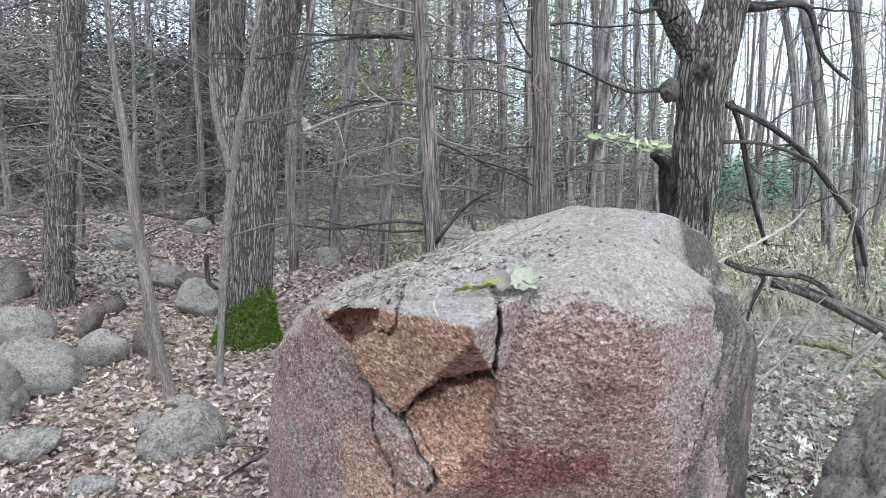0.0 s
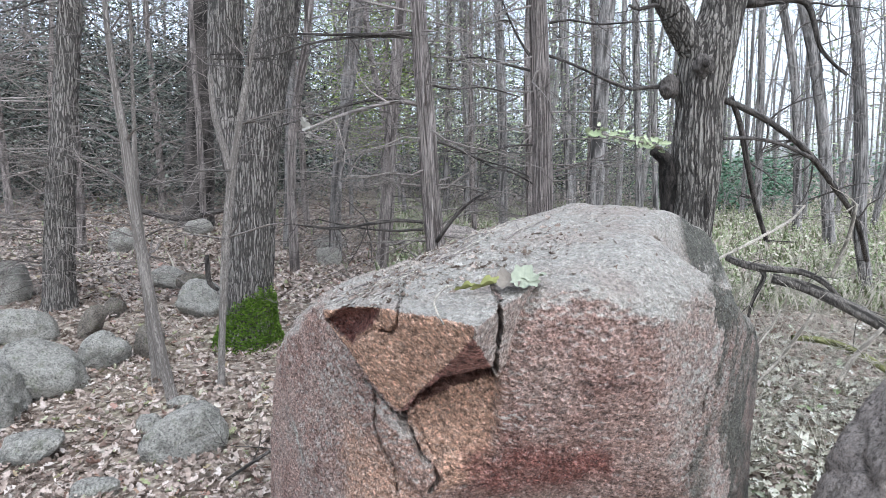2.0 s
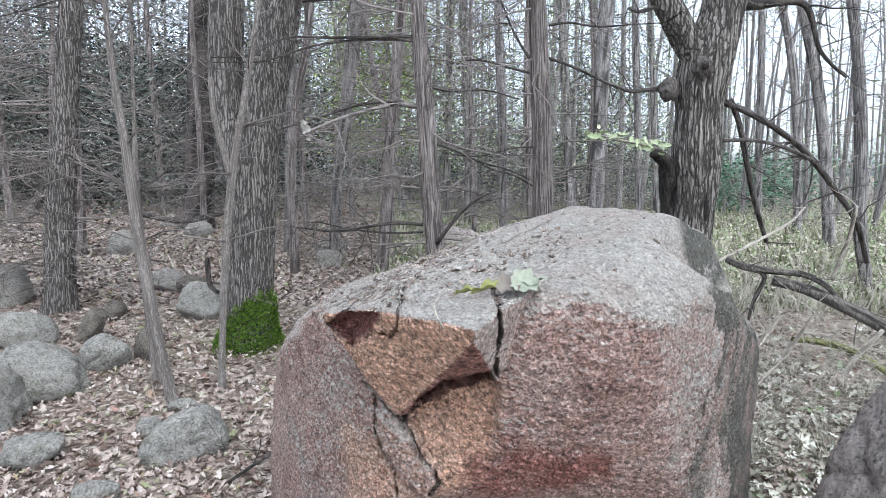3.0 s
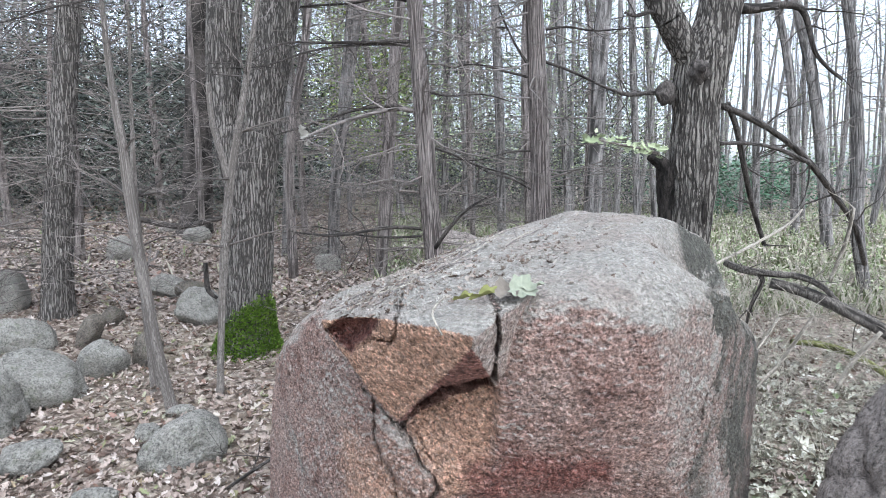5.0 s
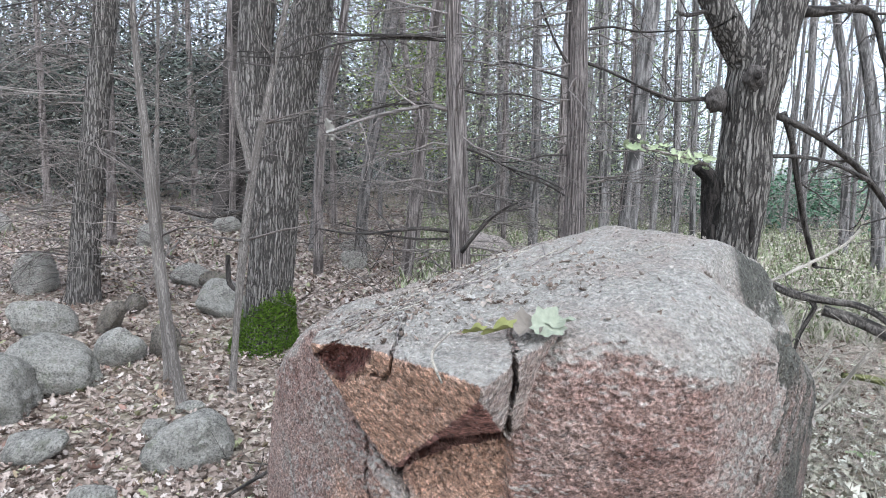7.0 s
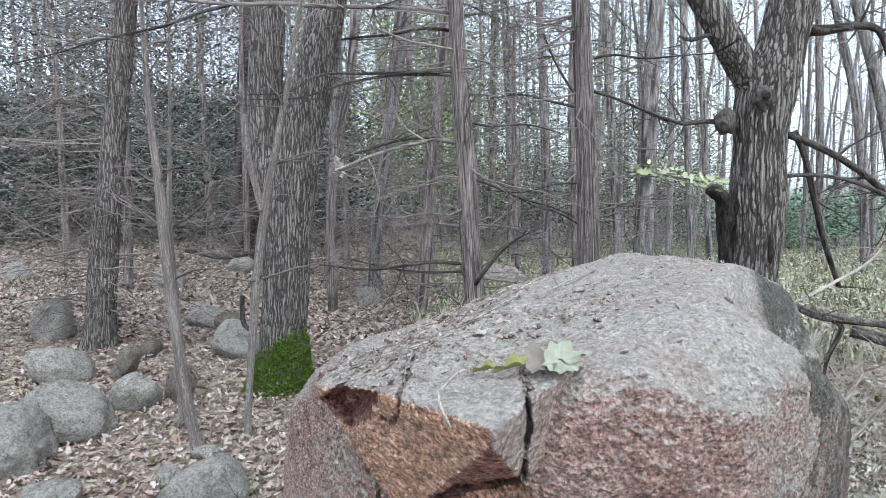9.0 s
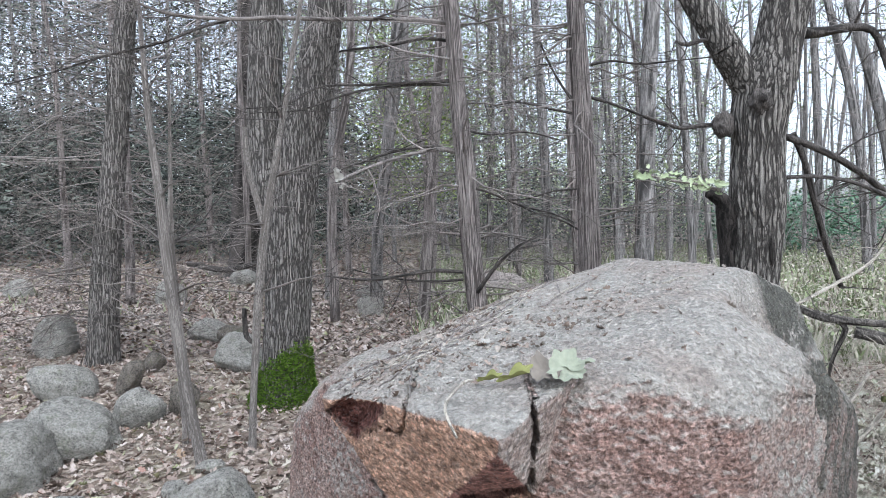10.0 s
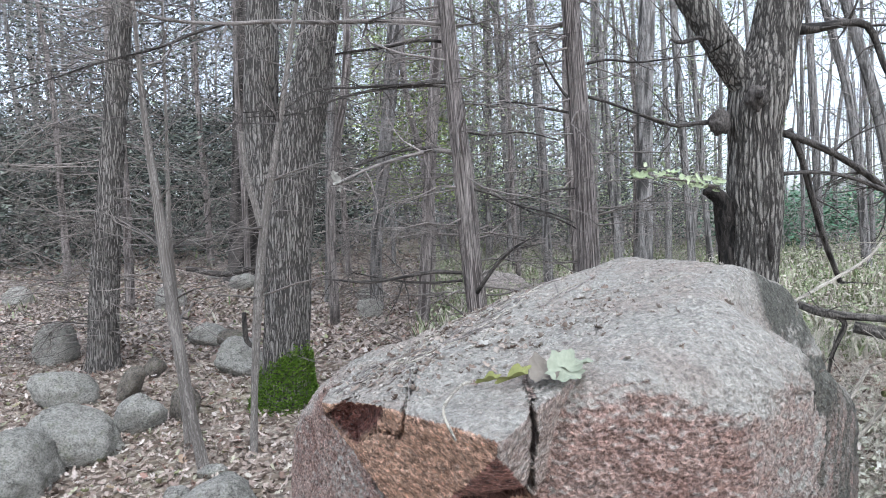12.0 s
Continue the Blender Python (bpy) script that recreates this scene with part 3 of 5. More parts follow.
    rust_and_shade = np.maximum(step01(capped, -0.001, 0.006) * near, on_break * 0.8)
    # low front: dark red rock, deepened in colour for shade where it recedes
    rust_and_shade = np.maximum(rust_and_shade, step01(inside_distance(u, v + 0.015, RUST_AND_SHADE) + 0.04 * patch, -0.045, 0.045) * near * np.clip(0.95 + 0.7 * patch, 0, 1))
    rust_and_shade = np.maximum(rust_and_shade, on_face * 0.4 * step01(x, -0.02, 0.05) * np.clip(0.5 + 2 * patch, 0, 1))
    grey_skin = np.clip(step01(nrm[:, 2], -0.1, 0.75) * 0.8 + step01(z + 0.05 * wide, 1.12, 1.38) * 0.6 + step01(x + 0.3 * (z - 1), 0.46, 0.62) * 0.35 + step01(-x, 0.2, 0.32) * step01(0.99 - z + 0.3 * wide, -0.25, 0.1) * 0.12 + 0.22 * wide + 0.15 * patch, 0, 1)
    grey_skin = np.maximum(grey_skin, 0.55 * on_cheek)
    grey_skin *= (1 - 0.9 * tan) * (1 - 0.95 * rust_and_shade)
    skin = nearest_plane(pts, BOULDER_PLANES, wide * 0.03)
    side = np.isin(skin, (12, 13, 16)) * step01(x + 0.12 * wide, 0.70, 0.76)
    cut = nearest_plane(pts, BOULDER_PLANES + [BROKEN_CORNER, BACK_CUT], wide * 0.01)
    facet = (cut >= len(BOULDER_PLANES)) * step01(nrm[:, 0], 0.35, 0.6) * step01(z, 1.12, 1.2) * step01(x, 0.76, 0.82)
    algae_and_shade = np.clip(np.maximum(side * (0.85 + 0.8 * wide + 0.5 * patch), facet * (1.0 + 0.5 * patch)), 0, 1)
    # lower right: stained rock, its shade under the bulge painted in as well
    stain_and_shade = step01(x + 0.35 * (0.95 - z) + 0.12 * wide, 0.60, 0.82) * step01(0.98 - z + 0.1 * patch, 0.0, 0.25) * near
    algae_and_shade = np.maximum(algae_and_shade, np.clip(stain_and_shade * (0.75 + 0.7 * patch), 0, 0.9))
    me.attributes.new("algae_and_shade", "FLOAT", "POINT").data.foreach_set("value", algae_and_shade)
    cols = np.stack([tan, rust_and_shade, grey_skin, np.ones(len(x))], 1)
    layer = me.color_attributes.new("zones", "FLOAT_COLOR", "POINT")
    layer.data.foreach_set("color", cols.ravel())
    me.shade_smooth()
    me.materials.append(GRANITE)
    ob = new("boulder", me)
    tagged(ob, "large weathered red granite boulder with a broken slab and grey lichen", "boulder")
    return pts, faces


BOULDER = build_boulder()
BOULDER_TREE = BVHTree.FromPolygons(BOULDER[0].tolist(), BOULDER[1])


# ---- stones ----
def build_stone(name, place, size, turn, mat, label, seed, sharp=12.0, level=5, cuts=(), lumps=1.0):
    bm = bmesh.new()
    bmesh.ops.create_icosphere(bm, subdivisions=level, radius=1.0)
    rng = random.Random(seed)
    planes = []
    for _ in range(11):
        v = Vector((rng.gauss(0, 1), rng.gauss(0, 1), rng.gauss(0, 1))).normalized()
        planes.append((v, rng.uniform(0.68, 1.0)))
    for normal, off in cuts:
        v = Vector((normal[0] * size[0], normal[1] * size[1], normal[2] * size[2]))
        planes.append((v.normalized(), off / v.length / 1.16))
    for vert in bm.verts:
        d = vert.co.normalized()
        tot = 1.0
        for v, off in planes:
            c = d.dot(v) / off
            if c > 0:
                tot += c ** (sharp * 2.5)
        r = tot ** (-1 / (sharp * 2.5))
        r += lumps * 0.08 * noise.fractal(d * 1.6 + Vector((seed, 0, 0)), 0.9, 2.1, 4) + 0.03 * noise.fractal(d * 6 + Vector((seed, 2, 0)), 0.8, 2.1, 5) - 0.05 * max(0.0, 1 - abs(noise.noise(d * 2.3 + Vector((seed, 7, 1)))) / 0.05)
        vert.co = Vector((d.x * size[0], d.y * size[1], d.z * size[2])) * r * 1.16
    me = bpy.data.meshes.new(name)
    bm.to_mesh(me)
    bm.free()
    me.shade_smooth()
    me.materials.append(mat)
    ob = new(name, me)
    ob.matrix_world = Matrix.Translation(place) @ Euler([radians(a) for a in turn]).to_matrix().to_4x4()
    return tagged(ob, label, "stone", "stones on the slope")


STONES = [
    # place, half sizes, turn, material, label
    ((-5.721, 7.500, 0.14), (0.235, 0.235, 0.308), (0, 8, 0), STONE, "upright egg-shaped grey field stone on the slope"),
    ((-4.56, 6.080, -0.06), (0.285, 0.25, 0.215), (0, 34, 0), STONE, "broad grey field stone half sunk in leaves"),
    ((-3.535, 4.940, -0.148), (0.377, 0.255, 0.213), (0, 28, 0), STONE, "grey lichen-spotted field stone lying among fallen leaves"),
    ((-3.354, 5.460, -0.145), (0.265, 0.205, 0.172), (0, -35, 0), STONE, "rounded grey field stone propped above a dark hollow"),
    ((-3.75, 4.380, -0.24), (0.34, 0.34, 0.31), (0, 10, 0), STONE, "pale grey boulder with a flat face"),
    ((-2.869, 3.800, -0.291), (0.204, 0.134, 0.112), (0, -15, 0), STONE, "low grey stone buried in leaves"),
    ((-1.818, 3.860, -0.225), (0.265, 0.22, 0.18), (0, -8, 0), STONE, "rounded grey stone with pale lichen in leaf litter"),
    ((-3.886, 6.220, -0.036), (0.103, 0.103, 0.207), (0, 30, 0), BROWN_STONE, "brown mossy stone standing on edge"),
    ((-4.021, 6.900, -0.012), (0.115, 0.115, 0.115), (0, 0, 0), BROWN_STONE, "small brown mossy stone"),
    ((-3.027, 7.080, 0.034), (0.263, 0.263, 0.222), (0, 6, 0), STONE, "broad sunken grey stone beside an oak"),
    ((-3.978, 8.220, 0.122), (0.273, 0.174, 0.145), (0, 14, 0), STONE, "angular grey stone tilted on the slope"),
    ((-3.627, 8.140, 0.095), (0.191, 0.143, 0.119), (0, -10, 0), BROWN_STONE, "angular brown stone leaning on another stone"),
    ((-5.772, 10.360, 0.391), (0.223, 0.223, 0.243), (0, 5, 0), STONE, "grey stone on the upper slope"),
    ((-5.170, 12.140, 0.503), (0.249, 0.228, 0.190), (0, -8, 0), STONE, "pale stone high on the slope"),
    ((-6.334, 13.360, 0.582), (0.157, 0.125, 0.105), (0, 0, 0), STONE, "small pale stone high on the slope"),
    ((-1.991, 9.880, 0.170), (0.184, 0.184, 0.193), (0, 0, 0), STONE, "grey stone beneath the cedars"),
    ((-2.982, 5.680, -0.103), (0.122, 0.122, 0.189), (0, 8, 0), BROWN_STONE, "brown stone behind a sapling"),
    ((0.406, 12.780, 0.161), (0.525, 0.390, 0.325), (0, 6, 0), PINK_STONE, "pinkish stone behind the boulder"),
    ((-2.136, 4.500, -0.254), (0.097, 0.069, 0.057), (0, 0, 0), STONE, "small grey stone at the foot of a sapling"),
    ((-2.191, 4.100, -0.269), (0.076, 0.076, 0.096), (0, 10, 0), STONE, "small pointed grey stone in the leaves"),
    ((-9.324, 11.060, 0.459), (0.249, 0.247, 0.206), (0, 0, 0), STONE, "grey stone on the open slope"),
    ((-2.126, 3.280, -0.319), (0.135, 0.077, 0.064), (0, -6, 0), STONE, "flat stone showing through the leaves"),
    ((-2.269, 11.340, 0.266), (0.266, 0.186, 0.155), (0, 0, 0), STONE, "low stone under dead cedar branches"),
]
for number, (place, size, turn, mat, label) in enumerate(STONES):
    build_stone("stone", place, tuple(1.1 * v for v in size), turn, mat, label, number + 3.0, 4.0)

near_rock = build_stone("rock", (1.94, 1.8, 0.30), (0.62, 0.42, 0.85), (0, 0, 0), PINK_STONE, "grey-brown granite rock with a sloping cracked face", 31.0, 9.0, 6, [((-0.822, 0.247, 0.514), 0.505), ((-0.45, -0.80, 0.38), 0.34)], 0.35)

# ---- trees ----
def tree_base(points):
    return (points[0][0], points[0][1], ground_height(points[0][0], points[0][1]))


def down(points, extra=0.05):
    """Carry a trunk straight on down to just under the ground."""
    a, b = np.array(points[0]), np.array(points[1])
    g = ground_height(a[0], a[1]) - extra
    if a[2] <= g:
        return points
    d = (a - b)[:3]
    d = d / max(abs(d[2]), 1e-6)
    k = a[2] - g
    foot = (a[0] + d[0] * k, a[1] + d[1] * k, g, a[3] * 1.12)
    return [foot] + list(points)


def up(points, height, drift=(0, 0)):
    """Carry a stem on upwards, past what is seen of it."""
    a = points[-1]
    b = points[-2]
    s = (a[0] - b[0]) / (a[2] - b[2]), (a[1] - b[1]) / (a[2] - b[2])
    return list(points) + [(a[0] + s[0] * height * f + drift[0] * f, a[1] + s[1] * height * f + drift[1] * f, a[2] + height * f, a[3] * (1 - 0.65 * f)) for f in (0.33, 0.66, 1.0)]


def twig_spray(soup, rng, start, way, length, radius, depth=2, droop=-0.05, kids=5):
    """A bare branch with side twigs."""
    p = Vector(start)
    d = Vector(way).normalized()
    pts = [(*p, radius)]
    n = 5
    for i in range(n):
        d = (d + Vector((rng.gauss(0, 0.2), rng.gauss(0, 0.2), rng.gauss(0, 0.18) + droop))).normalized()
        p = p + d * length / n
        pts.append((*p, max(radius * (1 - (i + 1) / n * 0.75), 0.0019)))
    (soup.wires if depth > 0 or radius > 0.012 else soup.hairs).append(pts if depth > 0 or radius > 0.012 else (pts[0], pts[2], pts[5]))
    if depth > 0:
        for _ in range(kids):
            i = rng.randint(1, n)
            q = Vector(pts[i][:3])
            side = Vector((rng.gauss(0, 1), rng.gauss(0, 1), rng.gauss(0, 0.5)))
            w = (d * 0.7 + side * 0.55).normalized()
            twig_spray(soup, rng, q, w, length * rng.uniform(0.25, 0.55), pts[i][3] * 0.6, depth - 1, droop, max(2, kids - 2))


def build_tree(points, bark, label, sides=40, step=0.06, ridge=0.12, furrows=11, limbs=(), seed=1.0, flare=0.25, category="tree", group="", grain=0.7, weave=0.0):
    root = empty("tree", tree_base(points), label, category, group)
    s = Soup()
    tube(s, points[:-2], sides, step, ridge, furrows, seed, True, flare, grain, weave)
    tube(s, points[-3:], 12, 0.4)
    part("trunk", s, bark, root)
    for limb in limbs:
        s = Soup()
        if limb[-1][2] > 5:
            tube(s, limb[-3:], 12, 0.4)
            limb = limb[:-2]
            s, rest = Soup(), s
        else:
            rest = None
        tube(s, limb, max(8, sides * 2 // 3), step, ridge * 0.9, round(furrows * 0.34) * 2, seed + 3, grain=grain, weave=weave)
        if rest:
            s.add(rest.v[0], [])
            s.index[-1] = rest.index[0] + s.count - len(rest.v[0])
            s.sizes[-1] = rest.sizes[0]
        part("limb", s, bark, root)
    return root


# the mossy twin oak
oak_a = up(down([(-2.121, 6.1, -0.181, 0.2626), (-2.093, 6.1, 0.194, 0.2387), (-2.04, 6.1, 0.746, 0.2327), (-2.004, 6.1, 1.346, 0.2268), (-1.916, 6.1, 1.932, 0.2268), (-1.812, 6.1, 2.504, 0.2148), (-1.679, 6.1, 3.008, 0.1969), (-1.61, 6.1, 3.338, 0.191)]), 5)
oak_a_left = up([(-2.095, 6.12, 1.464, 0.1437), (-2.186, 6.15, 1.935, 0.1624), (-2.255, 6.2, 2.52, 0.1698), (-2.232, 6.2, 3.032, 0.1698), (-2.205, 6.2, 3.367, 0.1698)], 5)
mossy_oak = build_tree(oak_a, RED_OAK_BARK, "twin-stemmed grey oak with bright green moss at its foot", 220, 0.024, 0.055, 46, [oak_a_left], 2.0, grain=2.2, weave=7.0)

# the oak behind the boulder
oak_b = [(2.239, 5.2, 1.02, 0.1679), (2.266, 5.2, 1.477, 0.1831), (2.252, 5.2, 1.727, 0.2035), (2.261, 5.2, 2.121, 0.1882), (2.273, 5.2, 2.363, 0.2086), (2.332, 5.2, 2.627, 0.2136), (2.403, 5.2, 2.84, 0.1831), (2.453, 5.2, 3.074, 0.173)]
old_oak = build_tree(up(down(oak_b), 5), OAK_BARK, "old oak with deeply furrowed bark, a burl and a hollow side", 220, 0.022, 0.085, 34,
                     [up([(2.248, 5.2, 2.555, 0.1323), (2.094, 5.15, 2.734, 0.1209), (1.969, 5.1, 2.907, 0.1147), (1.89, 5.1, 3.045, 0.1098)], 4)], 7.0, grain=2.2, weave=6.0)

# cedars and other trees near by
CEDAR_LINES = [
    ([(-0.085, 6.2, 0.826, 0.1031), (-0.133, 6.2, 1.463, 0.097), (-0.167, 6.2, 2.114, 0.094), (-0.212, 6.2, 2.749, 0.0849), (-0.244, 6.2, 3.367, 0.0788)], CEDAR_BARK, "slender cedar with shaggy grey-brown bark and dead lower branches"),
    ([(1.24, 7.2, 1.099, 0.1268), (1.225, 7.2, 1.795, 0.1197), (1.193, 7.2, 2.676, 0.1127), (1.146, 7.2, 3.66, 0.1056)], CEDAR_BARK, "straight cedar with shaggy bark and bare side branches"),
    ([(3.142, 12, 0.939, 0.1761), (3.195, 12, 2.187, 0.1526), (3.234, 12, 3.76, 0.1526), (3.313, 12, 5.067, 0.1526)], FAR_BARK, "smooth grey woodland tree leaning slightly"),
    ([(-4.876, 7.2, -0.05, 0.1831), (-4.831, 7.2, 0.602, 0.169), (-4.752, 7.2, 1.31, 0.162), (-4.625, 7.2, 2.205, 0.1409), (-4.513, 7.2, 3.008, 0.1338), (-4.421, 7.2, 3.66, 0.1268)], RED_OAK_BARK, "rough-barked tree veiled by bare twigs"),
    ([(-5.527, 13, 0.608, 0.3561), (-5.462, 13, 1.368, 0.3179), (-5.342, 13, 2.977, 0.2798), (-5.184, 13, 5.36, 0.2543)], DEAD_WOOD, "dark broad trunk on the upper slope"),
    ([(-1.014, 9.5, 0.204, 0.1022), (-0.906, 9.5, 1.417, 0.1022), (-0.781, 9.5, 2.771, 0.0929), (-0.622, 9.5, 4.334, 0.0929)], CEDAR_BARK, "thin cedar with many dead twigs"),
    ([(-1.987, 10.5, 0.271, 0.113), (-1.92, 10.5, 1.403, 0.1027), (-1.696, 10.5, 2.899, 0.113), (-1.464, 10.5, 4.627, 0.1335)], FAR_BARK, "dark young cedar among others"),
    ([(-2.988, 11, 0.319, 0.0753), (-2.931, 11, 1.396, 0.0753), (-2.845, 11, 2.758, 0.0753), (-2.718, 11, 4.774, 0.0753)], FAR_BARK, "thin dead pole standing among the cedars"),
    ([(5.066, 15, 0.903, 0.088), (5, 15, 2.489, 0.088), (4.897, 15, 4.312, 0.088), (4.83, 15, 5.946, 0.088)], FAR_BARK, "slim woodland tree with a straight stem"),
    ([(3.713, 17, 0.982, 0.1164), (3.62, 17, 2.615, 0.1164), (3.477, 17, 4.992, 0.1164), (3.389, 17, 6.533, 0.1164)], FAR_BARK, "slim woodland tree with a straight stem"),
    ([(1.242, 12, 1.032, 0.0939), (1.226, 12, 2.301, 0.0939), (1.184, 12, 3.76, 0.0939), (1.123, 12, 5.067, 0.0822)], FAR_BARK, "slim woodland tree with a straight stem"),
    ([(8.693, 13, 0.352, 0.1272), (8.497, 13, 1.993, 0.1272), (8.22, 13, 3.583, 0.1145), (7.739, 13, 5.36, 0.1017)], FAR_BARK, "pale leaning woodland tree"),
    ([(9.811, 16, 0.391, 0.1096), (9.681, 16, 2.552, 0.1096), (9.429, 16, 4.496, 0.1096), (9.001, 16, 6.239, 0.0939)], FAR_BARK, "slim woodland tree with a straight stem"),
    ([(6.294, 8.5, 0.005, 0.0831), (6.136, 8.5, 0.851, 0.0915), (6.068, 8.5, 2.082, 0.0831), (5.923, 8.5, 3.271, 0.0748), (5.776, 8.5, 4.041, 0.0665)], FAR_BARK, "crooked grey tree at the edge of the clearing"),
    ([(10.88, 20, 0.297, 0.1174), (10.81, 20, 2.802, 0.1174), (10.718, 20, 5.6, 0.1174), (10.633, 20, 7.412, 0.0978)], FAR_BARK, "slim woodland tree with a straight stem"),
    ([(0.117, 20, 1.076, 0.1174), (0.211, 20, 3.746, 0.1174), (0.3, 20, 7.412, 0.1174)], FAR_BARK, "slim woodland tree with a straight stem"),
    ([(0.772, 18, 0.949, 0.1233), (0.759, 18, 3.526, 0.1233), (0.64, 18, 6.826, 0.1233)], FAR_BARK, "slim woodland tree with a straight stem"),
    ([(6.606, 18, 0.774, 0.088), (6.448, 18, 3.526, 0.088), (6.234, 18, 6.826, 0.088)], FAR_BARK, "slim woodland tree with a straight stem"),
]
BRANCHY = []
for number, (line, bark, label) in enumerate(CEDAR_LINES):
    near = line[0][1] < 9
    full = up(down(line), 6 if line[0][1] < 12 else 10)
    BRANCHY.append((build_tree(full, bark, label, 110 if near else 16, 0.05 if near else 0.3, 0.06 if near else 0.05, 22 if near else 4, (), number * 1.7, 0.2, weave=7.0 if near and bark is RED_OAK_BARK else 0.0), full))

# saplings on the slope
SAPLINGS = [
    ([(-2.257, 4.6, -0.26, 0.045), (-2.35, 4.6, 0.292, 0.0495), (-2.417, 4.6, 0.898, 0.0495), (-2.47, 4.6, 1.486, 0.045), (-2.491, 4.6, 1.838, 0.0405), (-2.536, 4.6, 2.27, 0.0315), (-2.558, 4.6, 2.649, 0.027), (-2.566, 4.6, 2.898, 0.0225)], "leaning bare sapling with smooth grey bark"),
    ([(-2.585, 5, -0.076, 0.044), (-2.591, 4.95, 0.55, 0.0387), (-2.582, 4.9, 1.05, 0.0383), (-2.566, 4.85, 1.482, 0.0332), (-2.542, 4.85, 1.991, 0.019), (-2.521, 4.85, 2.532, 0.0142)], "thin sapling growing beside another stem"),
    ([(-1.929, 4.8, -0.222, 0.0329), (-1.881, 4.8, 0.385, 0.0329), (-1.812, 4.8, 1.06, 0.0423), (-1.731, 4.8, 1.621, 0.0376), (-1.654, 4.8, 1.987, 0.0329), (-1.558, 4.8, 2.434, 0.0282), (-1.468, 4.8, 2.871, 0.0235)], "thin forked sapling in front of a mossy oak"),
]
for number, (line, label) in enumerate(SAPLINGS):
    limbs = [[(-1.75, 4.8, 1.598, 0.0282), (-1.8, 4.8, 1.828, 0.0258), (-1.857, 4.8, 2.077, 0.0235), (-1.874, 4.8, 2.39, 0.0188)]] if number == 2 else []
    root = build_tree(up(down([(*q[:3], q[3] * 0.86) for q in line]), 1.5), SAPLING_BARK, label, 40, 0.03, 0.08, 8, limbs, number * 2.3 + 11, 0.3)
    s = Soup()
    rng = random.Random(60 + number)
    for q in line[2:]:
        for _ in range(3):
            ang = rng.uniform(0, 6.28)
            twig_spray(s, rng, q[:3], (math.cos(ang), math.sin(ang), rng.uniform(0.0, 0.7)), rng.uniform(0.3, 0.9), q[3] * 0.3, 1, 0.0, 3)
    tagged(part("bare_branchwork", s, TWIG, root), kind="stuff")

# ---- the wood behind ----
def build_far_woods():
    rng = random.Random(5)
    s = Soup()
    for _ in range(420):
        y = rng.uniform(16, 70)
        x = rng.uniform(-1.0, 1.0) * (y * 0.95 + 4)
        g = ground_height(x, y)
        r = rng.uniform(0.04, 0.12)
        lean = rng.gauss(0, 0.35), rng.gauss(0, 0.3)
        pts = [(x, y, g - 0.1, r)]
        h = rng.uniform(12, 20)
        for f in (0.2, 0.45, 0.7, 1.0):
            pts.append((x + lean[0] * f * 3 + rng.gauss(0, 0.12), y + lean[1] * f * 3, g + h * f, r * (1 - 0.75 * f)))
        tube(s, pts, 6, 1.2, cap=False)
        for _ in range(4):
            f = rng.uniform(0.08, 0.9)
            a = rng.uniform(0, 6.28)
            twig_spray(s, rng, (x + lean[0] * f * 3, y + lean[1] * f * 3, g + h * f), (math.cos(a), math.sin(a), 0.6), rng.uniform(1.0, 3.0), r * 0.28, 1, 0.02, 4)
        for _ in range(rng.randint(2, 5)):
            f = rng.uniform(0.25, 0.95)
            a = rng.uniform(0, 6.28)
            z = g + h * f
            ln = rng.uniform(1.0, 3.5)
            px, py = x + lean[0] * f * 3, y + lean[1] * f * 3
            tube(s, [(px, py, z, r * 0.35), (px + math.cos(a) * ln * 0.5, py + math.sin(a) * ln * 0.5, z + ln * 0.35, r * 0.25), (px + math.cos(a) * ln, py + math.sin(a) * ln, z + ln * 0.9, r * 0.1)], 4, 1.0, cap=False)
    ob = new("far_woods", s.mesh("far_woods", FAR_BARK, True))
    tagged(ob, "distant bare grey trunks of a dense young wood", "woods", kind="stuff")


build_far_woods()


def leaf_cloud(soup, rng, n, centre_fn, size, width=0.32):
    """n small leaves, each a bent blade of two faces, at places that centre_fn gives."""
    g = np.random.RandomState(rng.randint(0, 9999))
    c = np.array([centre_fn() for _ in range(n)])
    a, t = g.uniform(0, 6.28, n), g.uniform(-1.4, 1.4, n)
    u = np.stack([np.cos(a), np.sin(a), np.sin(t) * 0.6], 1)
    u /= np.linalg.norm(u, axis=1)[:, None]
    w = np.cross(u, np.stack([g.normal(0, 0.4, n), g.normal(0, 0.4, n), np.ones(n)], 1))
    w /= np.linalg.norm(w, axis=1)[:, None]
    k = (size * g.uniform(0.6, 1.4, n))[:, None]
    fold = np.cross(u, w) * k * 0.2
    soup.add_many(np.stack([c - u * k * 0.5, c + w * k * width + fold, c + u * k * 0.5, c - w * k * width + fold], 1), [(0, 1, 2), (0, 2, 3)])


